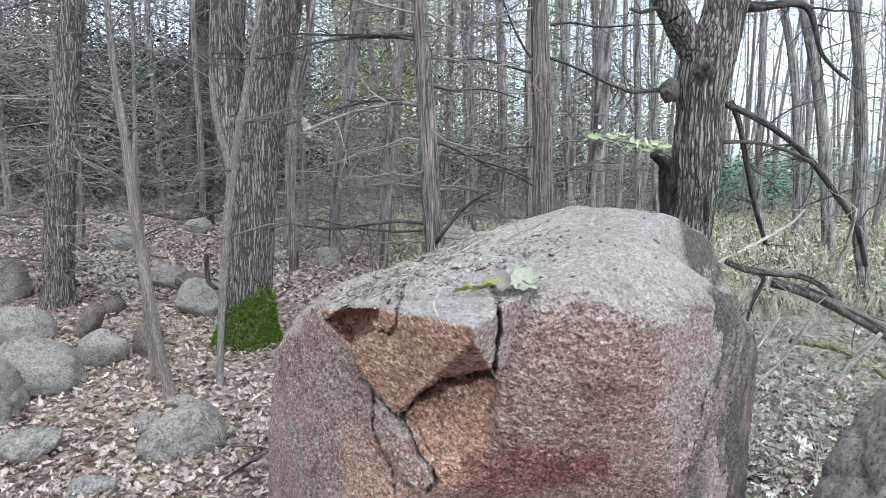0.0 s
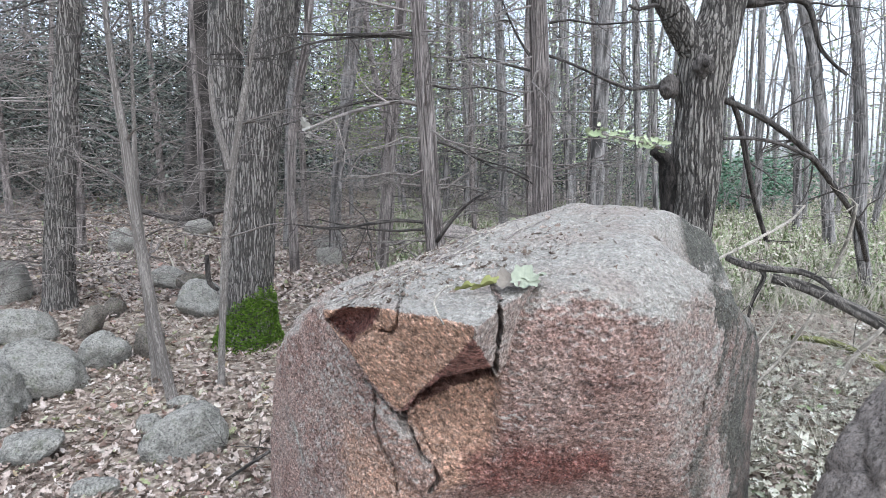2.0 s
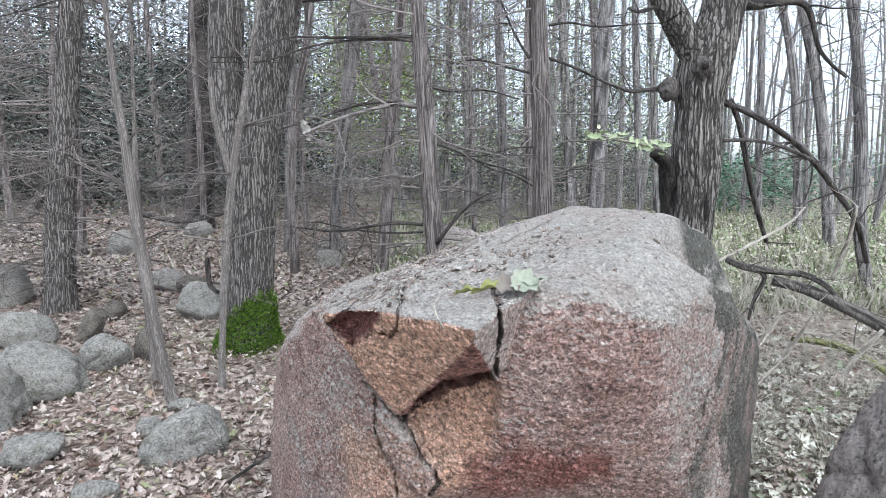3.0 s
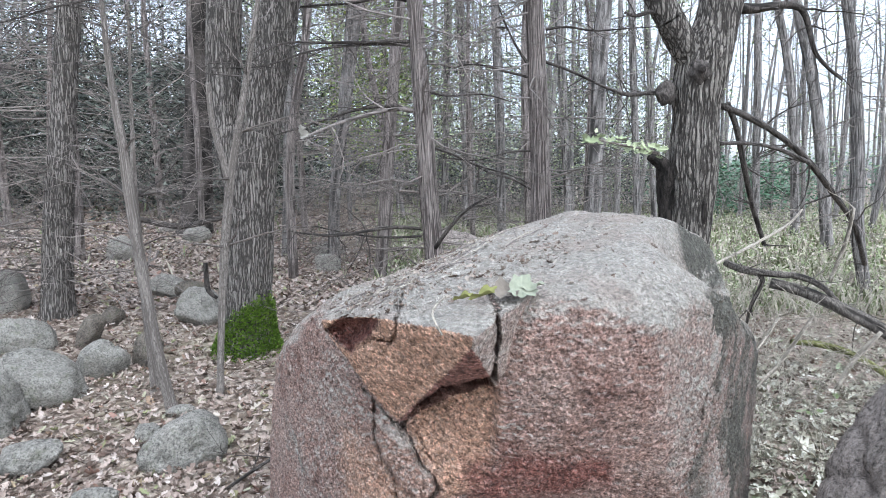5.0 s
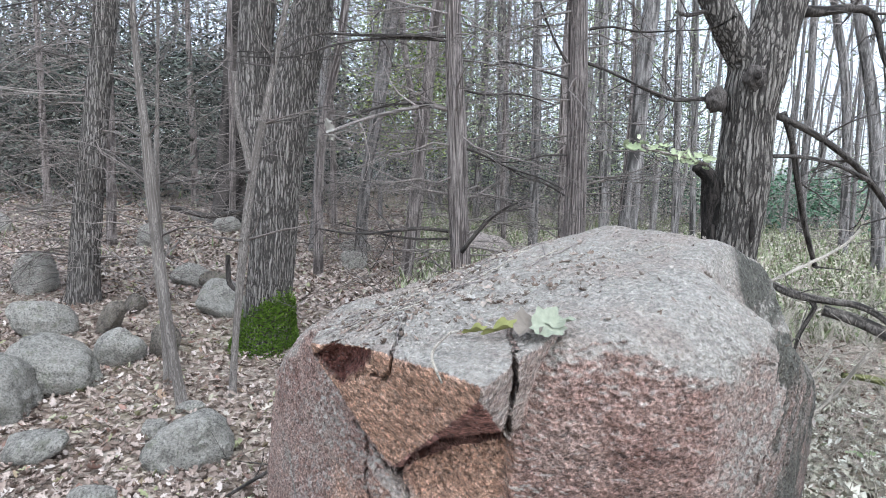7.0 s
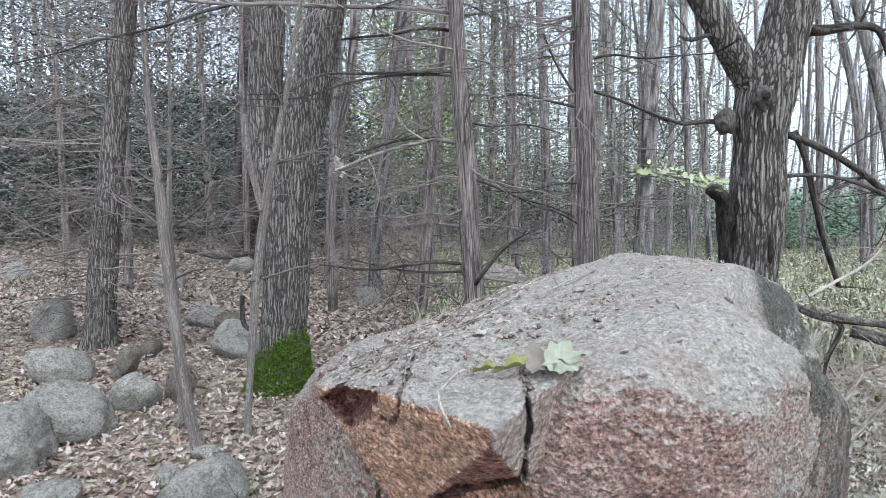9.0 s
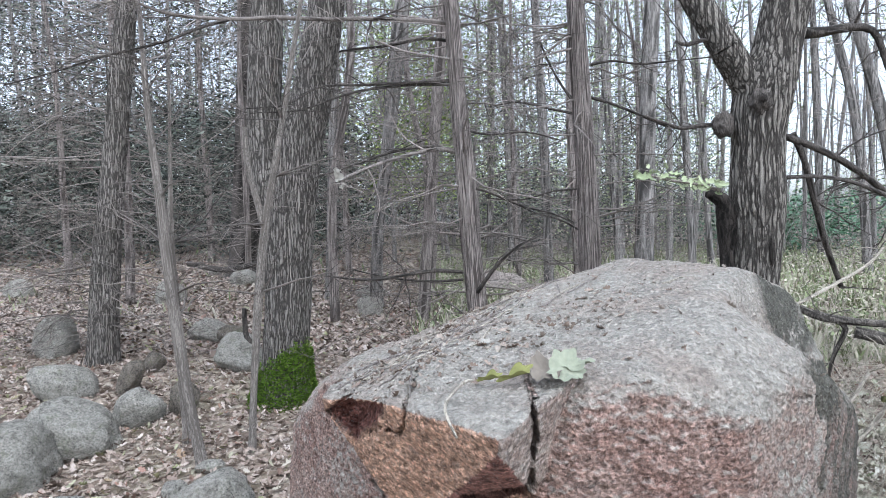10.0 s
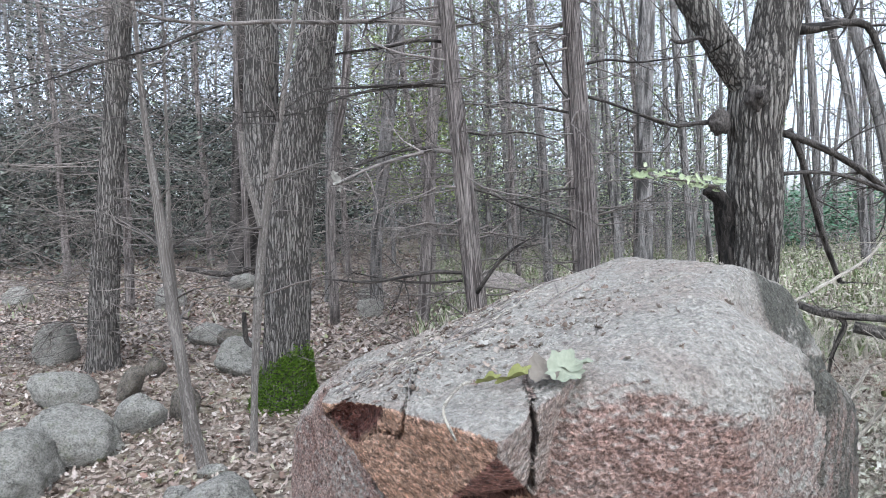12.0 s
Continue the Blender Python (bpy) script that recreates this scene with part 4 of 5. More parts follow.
def build_far_leaves():
    rng = random.Random(8)
    s = Soup()

    def tier(u0, u1, y0, y1, low, rise, spread):
        """Clumps between two bearings (x over y), from low up to a height that rises with distance."""
        state = {"c": None, "k": 0}

        def pick():
            if state["k"] == 0:
                y = rng.uniform(y0, y1)
                x = rng.uniform(u0, u1) * y
                g = ground_height(x, y)
                state["c"] = (x, y, g + low + rng.random() * max(0.5, rise * y))
                state["k"] = rng.randint(14, 40)
            state["k"] -= 1
            c = state["c"]
            return c[0] + rng.gauss(0, spread), c[1] + rng.gauss(0, spread), c[2] + rng.gauss(0, spread * 0.5)
        return pick
    leaf_cloud(s, rng, 34000, tier(-0.35, 0.45, 22, 42, 1.0, 0.42, 1.1), 0.13)
    leaf_cloud(s, rng, 9000, tier(-0.2, 0.42, 15, 22, 2.0, 0.42, 0.9), 0.085)
    leaf_cloud(s, rng, 9000, tier(-1.0, -0.2, 22, 38, 5.0, 0.35, 1.3), 0.13)
    leaf_cloud(s, rng, 14000, tier(-0.3, 0.05, 17, 28, 3.0, 0.42, 1.0), 0.10)
    leaf_cloud(s, rng, 8000, tier(0.4, 1.0, 24, 46, 1.0, 0.45, 1.3), 0.15)
    tagged(new("canopy_leaves", s.mesh("canopy_leaves", FAR_LEAF)), "thin yellow-green leaves of the distant canopy", "foliage", kind="stuff")
    s = Soup()
    leaf_cloud(s, rng, 68000, tier(-1.05, -0.24, 15, 30, 0.4, 0.22, 0.9), 0.20, 0.16)
    leaf_cloud(s, rng, 40000, tier(-1.05, -0.29, 15, 30, 3.0, 0.42, 0.8), 0.16, 0.16)
    leaf_cloud(s, rng, 24000, tier(-0.2, 0.35, 24, 40, 1.5, 0.2, 1.0), 0.20, 0.13)
    leaf_cloud(s, rng, 22000, tier(-0.26, 0.36, 24, 40, 0.5, 0.11, 0.9), 0.20, 0.15)
    tagged(new("cedar_greenery", s.mesh("cedar_greenery", DARK_NEEDLES)), "dark evergreen cedar sprays filling the wood behind", "foliage", kind="stuff")
    s = Soup()
    leaf_cloud(s, rng, 5000, tier(0.38, 0.62, 22, 30, 0.2, 0.08, 0.6), 0.17)
    leaf_cloud(s, rng, 4000, tier(0.3, 1.0, 30, 44, 0.2, 0.06, 0.9), 0.22)
    tagged(new("shrub_thicket", s.mesh("shrub_thicket", SHRUB_LEAF)), "blue-green leafy shrubs at the edge of the wood", "shrubs", kind="stuff")
    s = Soup()
    leaf_cloud(s, rng, 4500, tier(-0.17, -0.04, 12.5, 14.0, 2.0, 0.28, 0.35), 0.085)
    tagged(new("young_leaves", s.mesh("young_leaves", GREEN_LEAF)), "bright yellow-green leaves of a young tree", "foliage", kind="stuff")


build_far_leaves()


# ---- fallen leaves ----
def curled_leaves(soup, seed, places, normals, sizes):
    """Curled, lobed oak leaves at places, lying on surfaces of those normals."""
    g = np.random.RandomState(seed)
    c, n, k = np.array(places, float), np.array(normals, float), np.array(sizes, float)
    m = len(c)
    n = n + g.normal(0, 0.5, (m, 3)) * (1, 1, 0.3)
    n /= np.linalg.norm(n, axis=1)[:, None]
    a = g.uniform(0, 6.28, m)
    u = np.cross(n, np.stack([np.cos(a), np.sin(a), 0.1 + 0 * a], 1))
    u /= np.linalg.norm(u, axis=1)[:, None]
    w = np.cross(n, u)
    k = k * g.uniform(0.6, 1.3, m)
    lift = k * g.uniform(0.05, 0.42, m)
    wide = g.uniform(0.16, 0.34, m)
    other = g.uniform(-0.3, 1.5, m)
    rows = [(-0.5, 0.06, 0.3), (-0.3, 0.7, 0.05), (-0.17, 0.38, -0.05), (0.02, 1.1, 0.0), (0.14, 0.45, 0.0), (0.3, 0.85, 0.15), (0.5, 0.1, 0.6)]
    out = []
    for t, half, z in rows:
        mid = c + u * (k * t)[:, None] + n * (z * lift)[:, None]
        side = w * (k * wide * half)[:, None]
        out += [mid + side + n * lift[:, None] * half, mid - side + n * (lift * other)[:, None] * half, mid]
    faces = []
    for i in range(len(rows) - 1):
        b, d = i * 3, i * 3 + 3
        faces += [(b, b + 2, d + 2, d), (b + 2, b + 1, d + 1, d + 2)]
    soup.add_many(np.stack(out, 1), faces)


def build_litter():
    rng = random.Random(3)
    brown, pale = [], []
    while len(brown) + len(pale) < 80000:
        y = 1.2 + 19 * rng.random() ** 1.5
        x = rng.uniform(-1, 1) * (y * 0.9 + 0.8)
        if x > 4 and rng.random() < 0.4:
            continue
        z = ground_height(x, y) + rng.uniform(0.008, 0.04)
        (pale if x > 0.9 + rng.gauss(0, 0.3) and y < 6 + rng.gauss(0, 0.9) and rng.random() < 0.75 else brown).append((x, y, z))
    for _ in range(22000):
        y = rng.uniform(7.5, 17)
        x = rng.uniform(-0.95, 0.15) * y
        brown.append((x, y, ground_height(x, y) + rng.uniform(0.01, 0.05)))
    near = [p for p in brown if p[1] < 7.5]
    far = [p for p in brown if p[1] >= 7.5]
    s = Soup()
    curled_leaves(s, 5, near, [(0, 0, 1)] * len(near), [0.056 * rng.uniform(0.6, 1.5) for _ in near])
    order = iter(far)
    leaf_cloud(s, rng, len(far), lambda: next(order), 0.10)
    tagged(new("leaf_litter", s.mesh("leaf_litter", LITTER)), "brown and tan fallen oak leaves covering the forest floor", "leaves", kind="stuff")
    s = Soup()
    curled_leaves(s, 6, pale, [(0, 0, 1)] * len(pale), [0.062 * rng.uniform(0.6, 1.8) for _ in pale])
    tagged(new("pale_leaf_litter", s.mesh("pale_leaf_litter", PALE_LITTER)), "pale bleached fallen leaves beside the boulder", "leaves", kind="stuff")


build_litter()

# ---- dead branches of the cedars ----
NAMED_BRANCHES = [
    # tree, line
    (0, [(-0.246, 6.2, 2.975, 0.0243), (-0.541, 6.1, 2.975, 0.0215), (-0.913, 5.9, 2.917, 0.0173), (-1.26, 5.7, 2.819, 0.0145), (-1.635, 5.5, 2.654, 0.0108), (-2.028, 5.3, 2.604, 0.0062)]),
    (0, [(-0.255, 6.2, 2.306, 0.0364), (-0.402, 6.1, 2.322, 0.0298), (-0.521, 5.8, 2.274, 0.0255), (-0.744, 5.4, 2.168, 0.0211), (-0.93, 5, 2.052, 0.0176), (-1.148, 4.7, 1.907, 0.0138)]),
    (0, [(-0.239, 6.2, 3.585, 0.0364), (-0.6, 6.1, 3.605, 0.0358), (-1.017, 5.9, 3.578, 0.0317), (-1.436, 5.6, 3.495, 0.0274), (-1.755, 5.3, 3.425, 0.0259), (-2.032, 5, 3.324, 0.022), (-2.354, 4.7, 3.272, 0.0184), (-2.504, 4.5, 3.29, 0.0132), (-2.61, 4.4, 3.355, 0.0086)]),
    (0, [(-2.032, 5, 3.324, 0.0196), (-2.228, 4.8, 3.191, 0.0164), (-2.404, 4.6, 3.032, 0.0135), (-2.732, 4.4, 2.891, 0.0108), (-2.983, 4.2, 2.735, 0.0082), (-3.201, 4, 2.605, 0.0059)]),
    (0, [(-0.275, 6.2, 3.419, 0.0243), (-0.572, 6.3, 3.487, 0.0222), (-0.946, 6.4, 3.467, 0.0188), (-1.458, 6.5, 3.47, 0.0159), (-1.712, 6.5, 3.397, 0.0095)]),
    (0, [(-0.264, 6.2, 3.021, 0.0243), (-0.673, 6, 2.972, 0.0205), (-1.085, 5.8, 2.924, 0.017), (-1.47, 5.6, 2.876, 0.0137), (-1.732, 5.4, 2.686, 0.0106), (-2.017, 5.2, 2.625, 0.0061)]),
    (0, [(-0.267, 6.2, 2.308, 0.0303), (-0.487, 6.1, 2.353, 0.0239), (-0.803, 5.9, 2.301, 0.0173), (-1.101, 5.7, 2.186, 0.0145), (-1.457, 5.4, 2.033, 0.0106)]),
    (0, [(-0.219, 6.2, 1.07, 0.0243), (-0.51, 6.2, 1.089, 0.0243), (-0.801, 6.1, 1.06, 0.0215), (-1.142, 6, 1.027, 0.0188), (-1.498, 5.9, 1.076, 0.0115)]),
    (0, [(-0.219, 6.2, 0.991, 0.0182), (-0.581, 6.3, 0.97, 0.016), (-1.03, 6.4, 1.011, 0.0125), (-1.426, 6.5, 1.092, 0.0089)]),
    (0, [(-0.113, 6.2, 1.938, 0.0182), (0.097, 6.3, 1.873, 0.016), (0.415, 6.5, 1.74, 0.014), (0.753, 6.7, 1.65, 0.0118), (1.045, 6.9, 1.533, 0.0081)]),
    (0, [(-0.171, 6.2, 2.52, 0.0182), (0.095, 6.2, 2.462, 0.0152), (0.449, 6.2, 2.474, 0.0121), (0.805, 6.2, 2.376, 0.0073)]),
    (0, [(-0.072, 6.1, 0.868, 0.0298), (0.094, 6, 1.104, 0.0264), (0.265, 5.9, 1.284, 0.0202), (0.418, 5.8, 1.384, 0.0113)]),
    (1, [(1.234, 7.2, 3.008, 0.0282), (1.454, 7.1, 2.91, 0.0236), (1.703, 7, 2.774, 0.0205), (1.917, 6.8, 2.614, 0.02), (2.082, 6.7, 2.536, 0.017), (2.361, 6.5, 2.506, 0.014)]),
    (1, [(1.294, 7.2, 3.369, 0.0211), (1.53, 7.2, 3.401, 0.0183), (1.87, 7.2, 3.349, 0.0155), (2.276, 7.2, 3.369, 0.0113), (2.682, 7.2, 3.388, 0.0085)]),
    (1, [(1.099, 7.2, 2.942, 0.0282), (0.959, 7.2, 3.14, 0.0211), (0.819, 7.2, 3.401, 0.0169), (0.714, 7.2, 3.66, 0.0141)]),
    (1, [(1.101, 7.2, 2.809, 0.0211), (0.792, 7.2, 2.889, 0.0183), (0.45, 7.2, 2.975, 0.0155), (0.109, 7.2, 2.942, 0.0106)]),
    (1, [(1.127, 7.2, 1.449, 0.0176), (0.88, 7.2, 1.588, 0.0141), (0.6, 7.2, 1.671, 0.0113), (0.25, 7.2, 1.864, 0.0085)]),
    (1, [(1.139, 7.2, 1.932, 0.0176), (0.829, 7.1, 1.914, 0.0139), (0.446, 7, 1.822, 0.011), (0.041, 7, 1.855, 0.0082)]),
]


def build_branches():
    for index, line in NAMED_BRANCHES:
        s = Soup()
        rng = random.Random(round(line[0][2] * 1000))
        tube(s, [(*q[:3], q[3] * 0.75) for q in line], 8, 0.08, 0.06, 3, line[0][2])
        for q in line[2:]:
            for _ in range(3):
                twig_spray(s, rng, q[:3], (rng.gauss(0, 1), rng.gauss(0, 0.5), rng.gauss(-0.1, 0.6)), rng.uniform(0.2, 0.6), q[3] * 0.45, 1, -0.04, 3)
        part("dead_branch", s, TWIG if line[0][3] > 0.033 else DEAD_WOOD, BRANCHY[index][0])
    # finer dead twigs all the way up the cedars
    plan = ((0, 60, 1.7), (1, 55, 1.8), (3, 160, 1.9), (5, 70, 1.6), (6, 70, 1.8), (4, 60, 2.2), (7, 40, 1.2), (2, 26, 2.4), (8, 24, 2.2), (9, 24, 2.2), (10, 24, 2.0), (11, 26, 2.4), (12, 24, 2.2), (13, 30, 1.8), (14, 20, 2.5), (15, 22, 2.5), (16, 22, 2.4), (17, 22, 2.4))
    for index, number, reach in plan:
        root, line = BRANCHY[index]
        rng = random.Random(40 + index)
        s = Soup()
        base = ground_height(line[0][0], line[0][1])
        for _ in range(number):
            if index < 2:
                s = Soup()
            z = base + rng.uniform(0.35, 5.0 if line[0][1] < 11 else 8.5)
            k = next((i for i in range(len(line) - 1) if line[i + 1][2] >= z), len(line) - 2)
            a, b = np.array(line[k]), np.array(line[k + 1])
            p = a + (b - a) * ((z - a[2]) / (b[2] - a[2]))
            ang = rng.gauss(0, 0.5) + (math.pi if rng.random() < 0.6 else 0)
            twig_spray(s, rng, p[:3], (math.cos(ang), math.sin(ang), rng.uniform(-0.2, 0.2)), reach * rng.uniform(0.4, 1.1), rng.uniform(0.007, 0.012) * (1.35 if index < 2 else 1.0), 2, -0.02, 6)
            if index < 2:
                part("dead_branch", s, TWIG, root)
        if index > 1:
            tagged(part("dead_branchwork", s, TWIG, root), kind="stuff")


build_branches()


def build_thicket():
    """Bare cedar stems with tangled dead twigs, deeper in the wood."""
    rng = random.Random(21)
    spots = [(-9.5, 9.5), (-8, 12), (-6.5, 10.3), (-5.2, 12.5), (-4.0, 10.8), (-3.2, 13.5), (-1.2, 12.5), (-0.2, 10.5), (1.8, 11.5), (-10.5, 14), (-7.5, 15.5), (0.8, 14.5), (3.2, 13.0), (-2.4, 9.2), (-11.5, 11.0), (-1.6, 16.0)]
    for x, y in spots:
        g = ground_height(x, y)
        r = rng.uniform(0.05, 0.10)
        line = [(x, y, g - 0.05, r), (x + rng.gauss(0, 0.06), y, g + 2, r * 0.9), (x + rng.gauss(0, 0.15), y, g + 5, r * 0.7), (x + rng.gauss(0, 0.3), y, g + 9, r * 0.3)]
        root = empty("tree", (x, y, g), "young cedar with a bare trunk and tangled dead twigs", "tree", "cedars of the thicket")
        s = Soup()
        tube(s, line, 14, 0.25, 0.06, 6, x)
        part("trunk", s, CEDAR_BARK, root)
        s = Soup()
        for _ in range(34):
            z = g + rng.uniform(0.8, 6.5)
            ang = rng.uniform(0, 6.28)
            twig_spray(s, rng, (x, y, z), (math.cos(ang), math.sin(ang), rng.uniform(-0.3, 0.2)), rng.uniform(0.7, 2.0), rng.uniform(0.008, 0.014), 2, -0.02, 5)
        tagged(part("dead_branchwork", s, TWIG, root), kind="stuff")
    s = Soup()
    for _ in range(1100):
        y = rng.uniform(18, 48)
        x = rng.uniform(-1, 1) * y * 0.95
        twig_spray(s, rng, (x, y, ground_height(x, y)), (rng.gauss(0, 0.5), rng.gauss(0, 0.3), 1), rng.uniform(1.0, 3.0), rng.uniform(0.010, 0.02), 1, 0.0, 5)
    ob = new("brushwood", s.mesh("brushwood", FAR_BARK))
    tagged(ob, "grey leafless brush under the distant trees", "brush", kind="stuff")


build_thicket()

# ---- the old oak's details ----
def lump(soup, place, size, seed, rough=0.3, level=4):
    bm = bmesh.new()
    bmesh.ops.create_icosphere(bm, subdivisions=level, radius=1.0)
    verts = []
    for v in bm.verts:
        k = 1 + rough * noise.fractal(v.co * 1.8 + Vector((seed, 0, 0)), 0.9, 2.1, 4)
        verts.append((place[0] + v.co.x * size[0] * k, place[1] + v.co.y * size[1] * k, place[2] + v.co.z * size[2] * k))
    faces = [tuple(v.index for v in f.verts) for f in bm.faces]
    bm.free()
    soup.add(verts, faces)


s = Soup()
lump(s, (1.95, 5.1, 2.30), (0.085, 0.08, 0.10), 3.0, 0.22)
part("burl", s, DEAD_WOOD, old_oak, "dark gnarled burl")
s = Soup()
lump(s, (2.21, 5.02, 2.461), (0.085, 0.07, 0.10), 8.0, 0.25)
part("knot", s, DEAD_WOOD, old_oak, "healed branch knot")
# solid dark lumps stand in for the shade inside two bark holes
for place, size in (((2.184, 4.93, 2.467), (0.03, 0.02, 0.035)), ((2.287, 5.02, 1.275), (0.018, 0.03, 0.11))):
    s = Soup()
    lump(s, place, size, 4.0, 0.3, 3)
    part("hole_shade", s, ROTTEN_AND_SHADE, old_oak, "dark lump for the shade of a hollow in the bark")
s = Soup()
tube(s, down([(2.054, 5.25, 1.118, 0.0668), (2.047, 5.25, 1.375, 0.077), (2.021, 5.22, 1.578, 0.0817), (1.975, 5.18, 1.687, 0.0608), (1.871, 5.15, 1.745, 0.0453), (1.844, 5.14, 1.725, 0.0251)]), 24, 0.03, 0.15, 6, 2.0)
part("dead_stub", s, ROTTEN_AND_SHADE, old_oak, "dark hollow dead stub")
for line in ([(2.515, 5.25, 2.2, 0.0359), (2.772, 5.4, 2.143, 0.037), (3.098, 5.6, 2.049, 0.0356), (3.532, 5.9, 1.891, 0.0346), (3.937, 6.2, 1.702, 0.0394), (4.408, 6.5, 1.364, 0.0382), (4.875, 6.8, 0.991, 0.0366), (5.26, 7.1, 0.473, 0.0347)],
             [(2.509, 5.25, 1.869, 0.0205), (2.841, 5.4, 1.878, 0.0211), (3.278, 5.7, 1.842, 0.0223), (3.719, 6, 1.743, 0.0264), (3.937, 6.2, 1.702, 0.0303)],
             [(2.588, 5.3, 2.231, 0.0311), (2.729, 5.4, 2.016, 0.0317), (2.864, 5.5, 1.685, 0.0323), (3.066, 5.7, 1.304, 0.0307), (3.317, 5.9, 0.878, 0.026)],
             # upper limb: the dark wood colour stands in for its being backlit
             [(2.375, 5.2, 2.91, 0.0763), (2.564, 5.2, 3.009, 0.0661), (2.759, 5.2, 3.018, 0.0509), (3, 5.2, 3.046, 0.0407), (3.149, 5.2, 3.009, 0.0356), (3.219, 5.2, 2.863, 0.028), (3.285, 5.2, 2.651, 0.0229), (3.41, 5.2, 2.507, 0.0178), (3.542, 5.2, 2.402, 0.0127)],
             [(1.92, 5.15, 2.308, 0.0252), (1.78, 5.1, 2.3, 0.0225), (1.618, 5.05, 2.279, 0.0198), (1.482, 5, 2.309, 0.0171), (1.3, 4.95, 2.37, 0.0121)],
             [(1.919, 5.1, 2.953, 0.0249), (1.78, 5.05, 2.962, 0.0222), (1.647, 5, 2.917, 0.0196), (1.552, 5, 2.948, 0.0147)]):
    s = Soup()
    tube(s, [(*q[:3], q[3] * 0.8) for q in line], 12, 0.06, 0.1, 4, line[0][0])
    rng = random.Random(round(line[0][0] * 100))
    for q in line[2:]:
        for _ in range(2):
            twig_spray(s, rng, q[:3], (rng.gauss(0, 1), rng.gauss(0, 0.4), rng.gauss(0, 0.6)), rng.uniform(0.2, 0.7), q[3] * 0.35, 1, 0, 3)
    part("dead_branch", s, DEAD_WOOD, old_oak, "dark bare dead branch")


# ---- moss at the foot of the twin oak ----
def build_moss():
    rng = random.Random(12)
    s = Soup()
    line = spline(oak_a, 0.03)
    g = ground_height(oak_a[0][0], oak_a[0][1])
    rows = [q for q in line if q[2] < g + 0.62]
    for _ in range(16000):
        q = rng.choice(rows)
        h = q[2] - g
        a = rng.uniform(0, 6.28)
        limit = 0.34 + 0.2 * math.cos(a + 0.6) + 0.2 * noise.noise(Vector((math.cos(a) * 2.5, math.sin(a) * 2.5, 1)))
        if h > limit + rng.gauss(0, 0.03):
            continue
        r = q[3] * (1.12 + 0.24 * math.exp(-max(h, 0) / 0.12)) + rng.uniform(-0.01, 0.02)
        c = Vector((q[0] + math.cos(a) * r, q[1] + math.sin(a) * r, q[2] + rng.uniform(-0.03, 0.03)))
        out = Vector((math.cos(a), math.sin(a), 0.5))
        side = Vector((-math.sin(a), math.cos(a), rng.gauss(0, 0.5))).normalized()
        k = rng.uniform(0.010, 0.022)
        s.add([c - side * k, c + side * k, c + out * k * 0.8 + Vector((0, 0, k * rng.uniform(-0.5, 1)))], [(0, 1, 2)])
    part("moss", s, MOSS, mossy_oak, "bright green cushion moss", False)


build_moss()


# ---- fallen wood ----
def fallen(name, lines, mat, label, sides=14, twigs=0):
    root = empty(name, lines[0][0][:3], label, "fallen wood")
    for k, line in enumerate(lines):
        s = Soup()
        tube(s, line, sides, 0.05, 0.08, 4, line[0][0] + k)
        rng = random.Random(round(line[0][1] * 100) + k)
        for _ in range(twigs):
            q = line[rng.randint(1, len(line) - 1)]
            twig_spray(s, rng, q[:3], (rng.gauss(0, 1), rng.gauss(0, 0.6), rng.gauss(0, 0.7)), rng.uniform(0.2, 0.5), 0.006, 1, 0, 3)
        part("trunk" if k == 0 else "branch", s, mat, root)
    return root


fallen("fallen_log", [[(2.538, 4.4, 0.75, 0.0387), (2.72, 4.3, 0.703, 0.0421), (2.882, 4.15, 0.619, 0.0447), (3.113, 4, 0.477, 0.047), (3.277, 3.7, 0.308, 0.0471), (3.301, 3.3, 0.058, 0.0452)],
                      [(2.277, 4.6, 0.889, 0.027), (2.387, 4.5, 0.84, 0.0308), (2.554, 4.4, 0.821, 0.0258), (2.711, 4.3, 0.812, 0.0231), (2.822, 4.2, 0.744, 0.0205), (2.922, 4.15, 0.628, 0.0162), (3.057, 4.1, 0.572, 0.012)],
                      [(2.451, 4.45, 0.822, 0.0218), (2.507, 4.45, 0.763, 0.0174), (2.451, 4.5, 0.55, 0.0132), (2.471, 4.6, 0.34, 0.009)]], LOG_BARK, "grey fallen trunk propped over the leaves with a broken limb", 14, 5)
fallen("fallen_branch", [[(2.849, 4.6, 0.221, 0.0225), (3.082, 4.6, 0.197, 0.027), (3.319, 4.6, 0.126, 0.027), (3.613, 4.6, -0.042, 0.027), (3.928, 4.5, -0.292, 0.0264)]], MOSSY_BARK, "mossy branch lying on the leaves", 10, 3)
fallen("fallen_branch", [[(2.448, 5.2, 0.761, 0.0153), (3.011, 5.6, 0.896, 0.0164), (3.535, 5.9, 1.065, 0.015), (3.754, 6, 1.221, 0.0117)]], PALE_TWIG, "pale dead stick caught in the brush", 6, 3)
fallen("fallen_branch", [[(-5.481, 10.5, 0.974, 0.0514), (-4.77, 10.5, 0.841, 0.0514), (-3.865, 10.3, 1.005, 0.0403)]], DEAD_WOOD, "dark fallen branch on the slope", 8, 3)
fallen("fallen_branch", [[(-4.75, 6, -0.401, 0.0352), (-4.502, 6, -0.339, 0.0352), (-4.262, 6, -0.227, 0.0293), (-4.184, 6, -0.152, 0.0235)]], PALE_TWIG, "short pale stick lying against a stone", 8, 1)
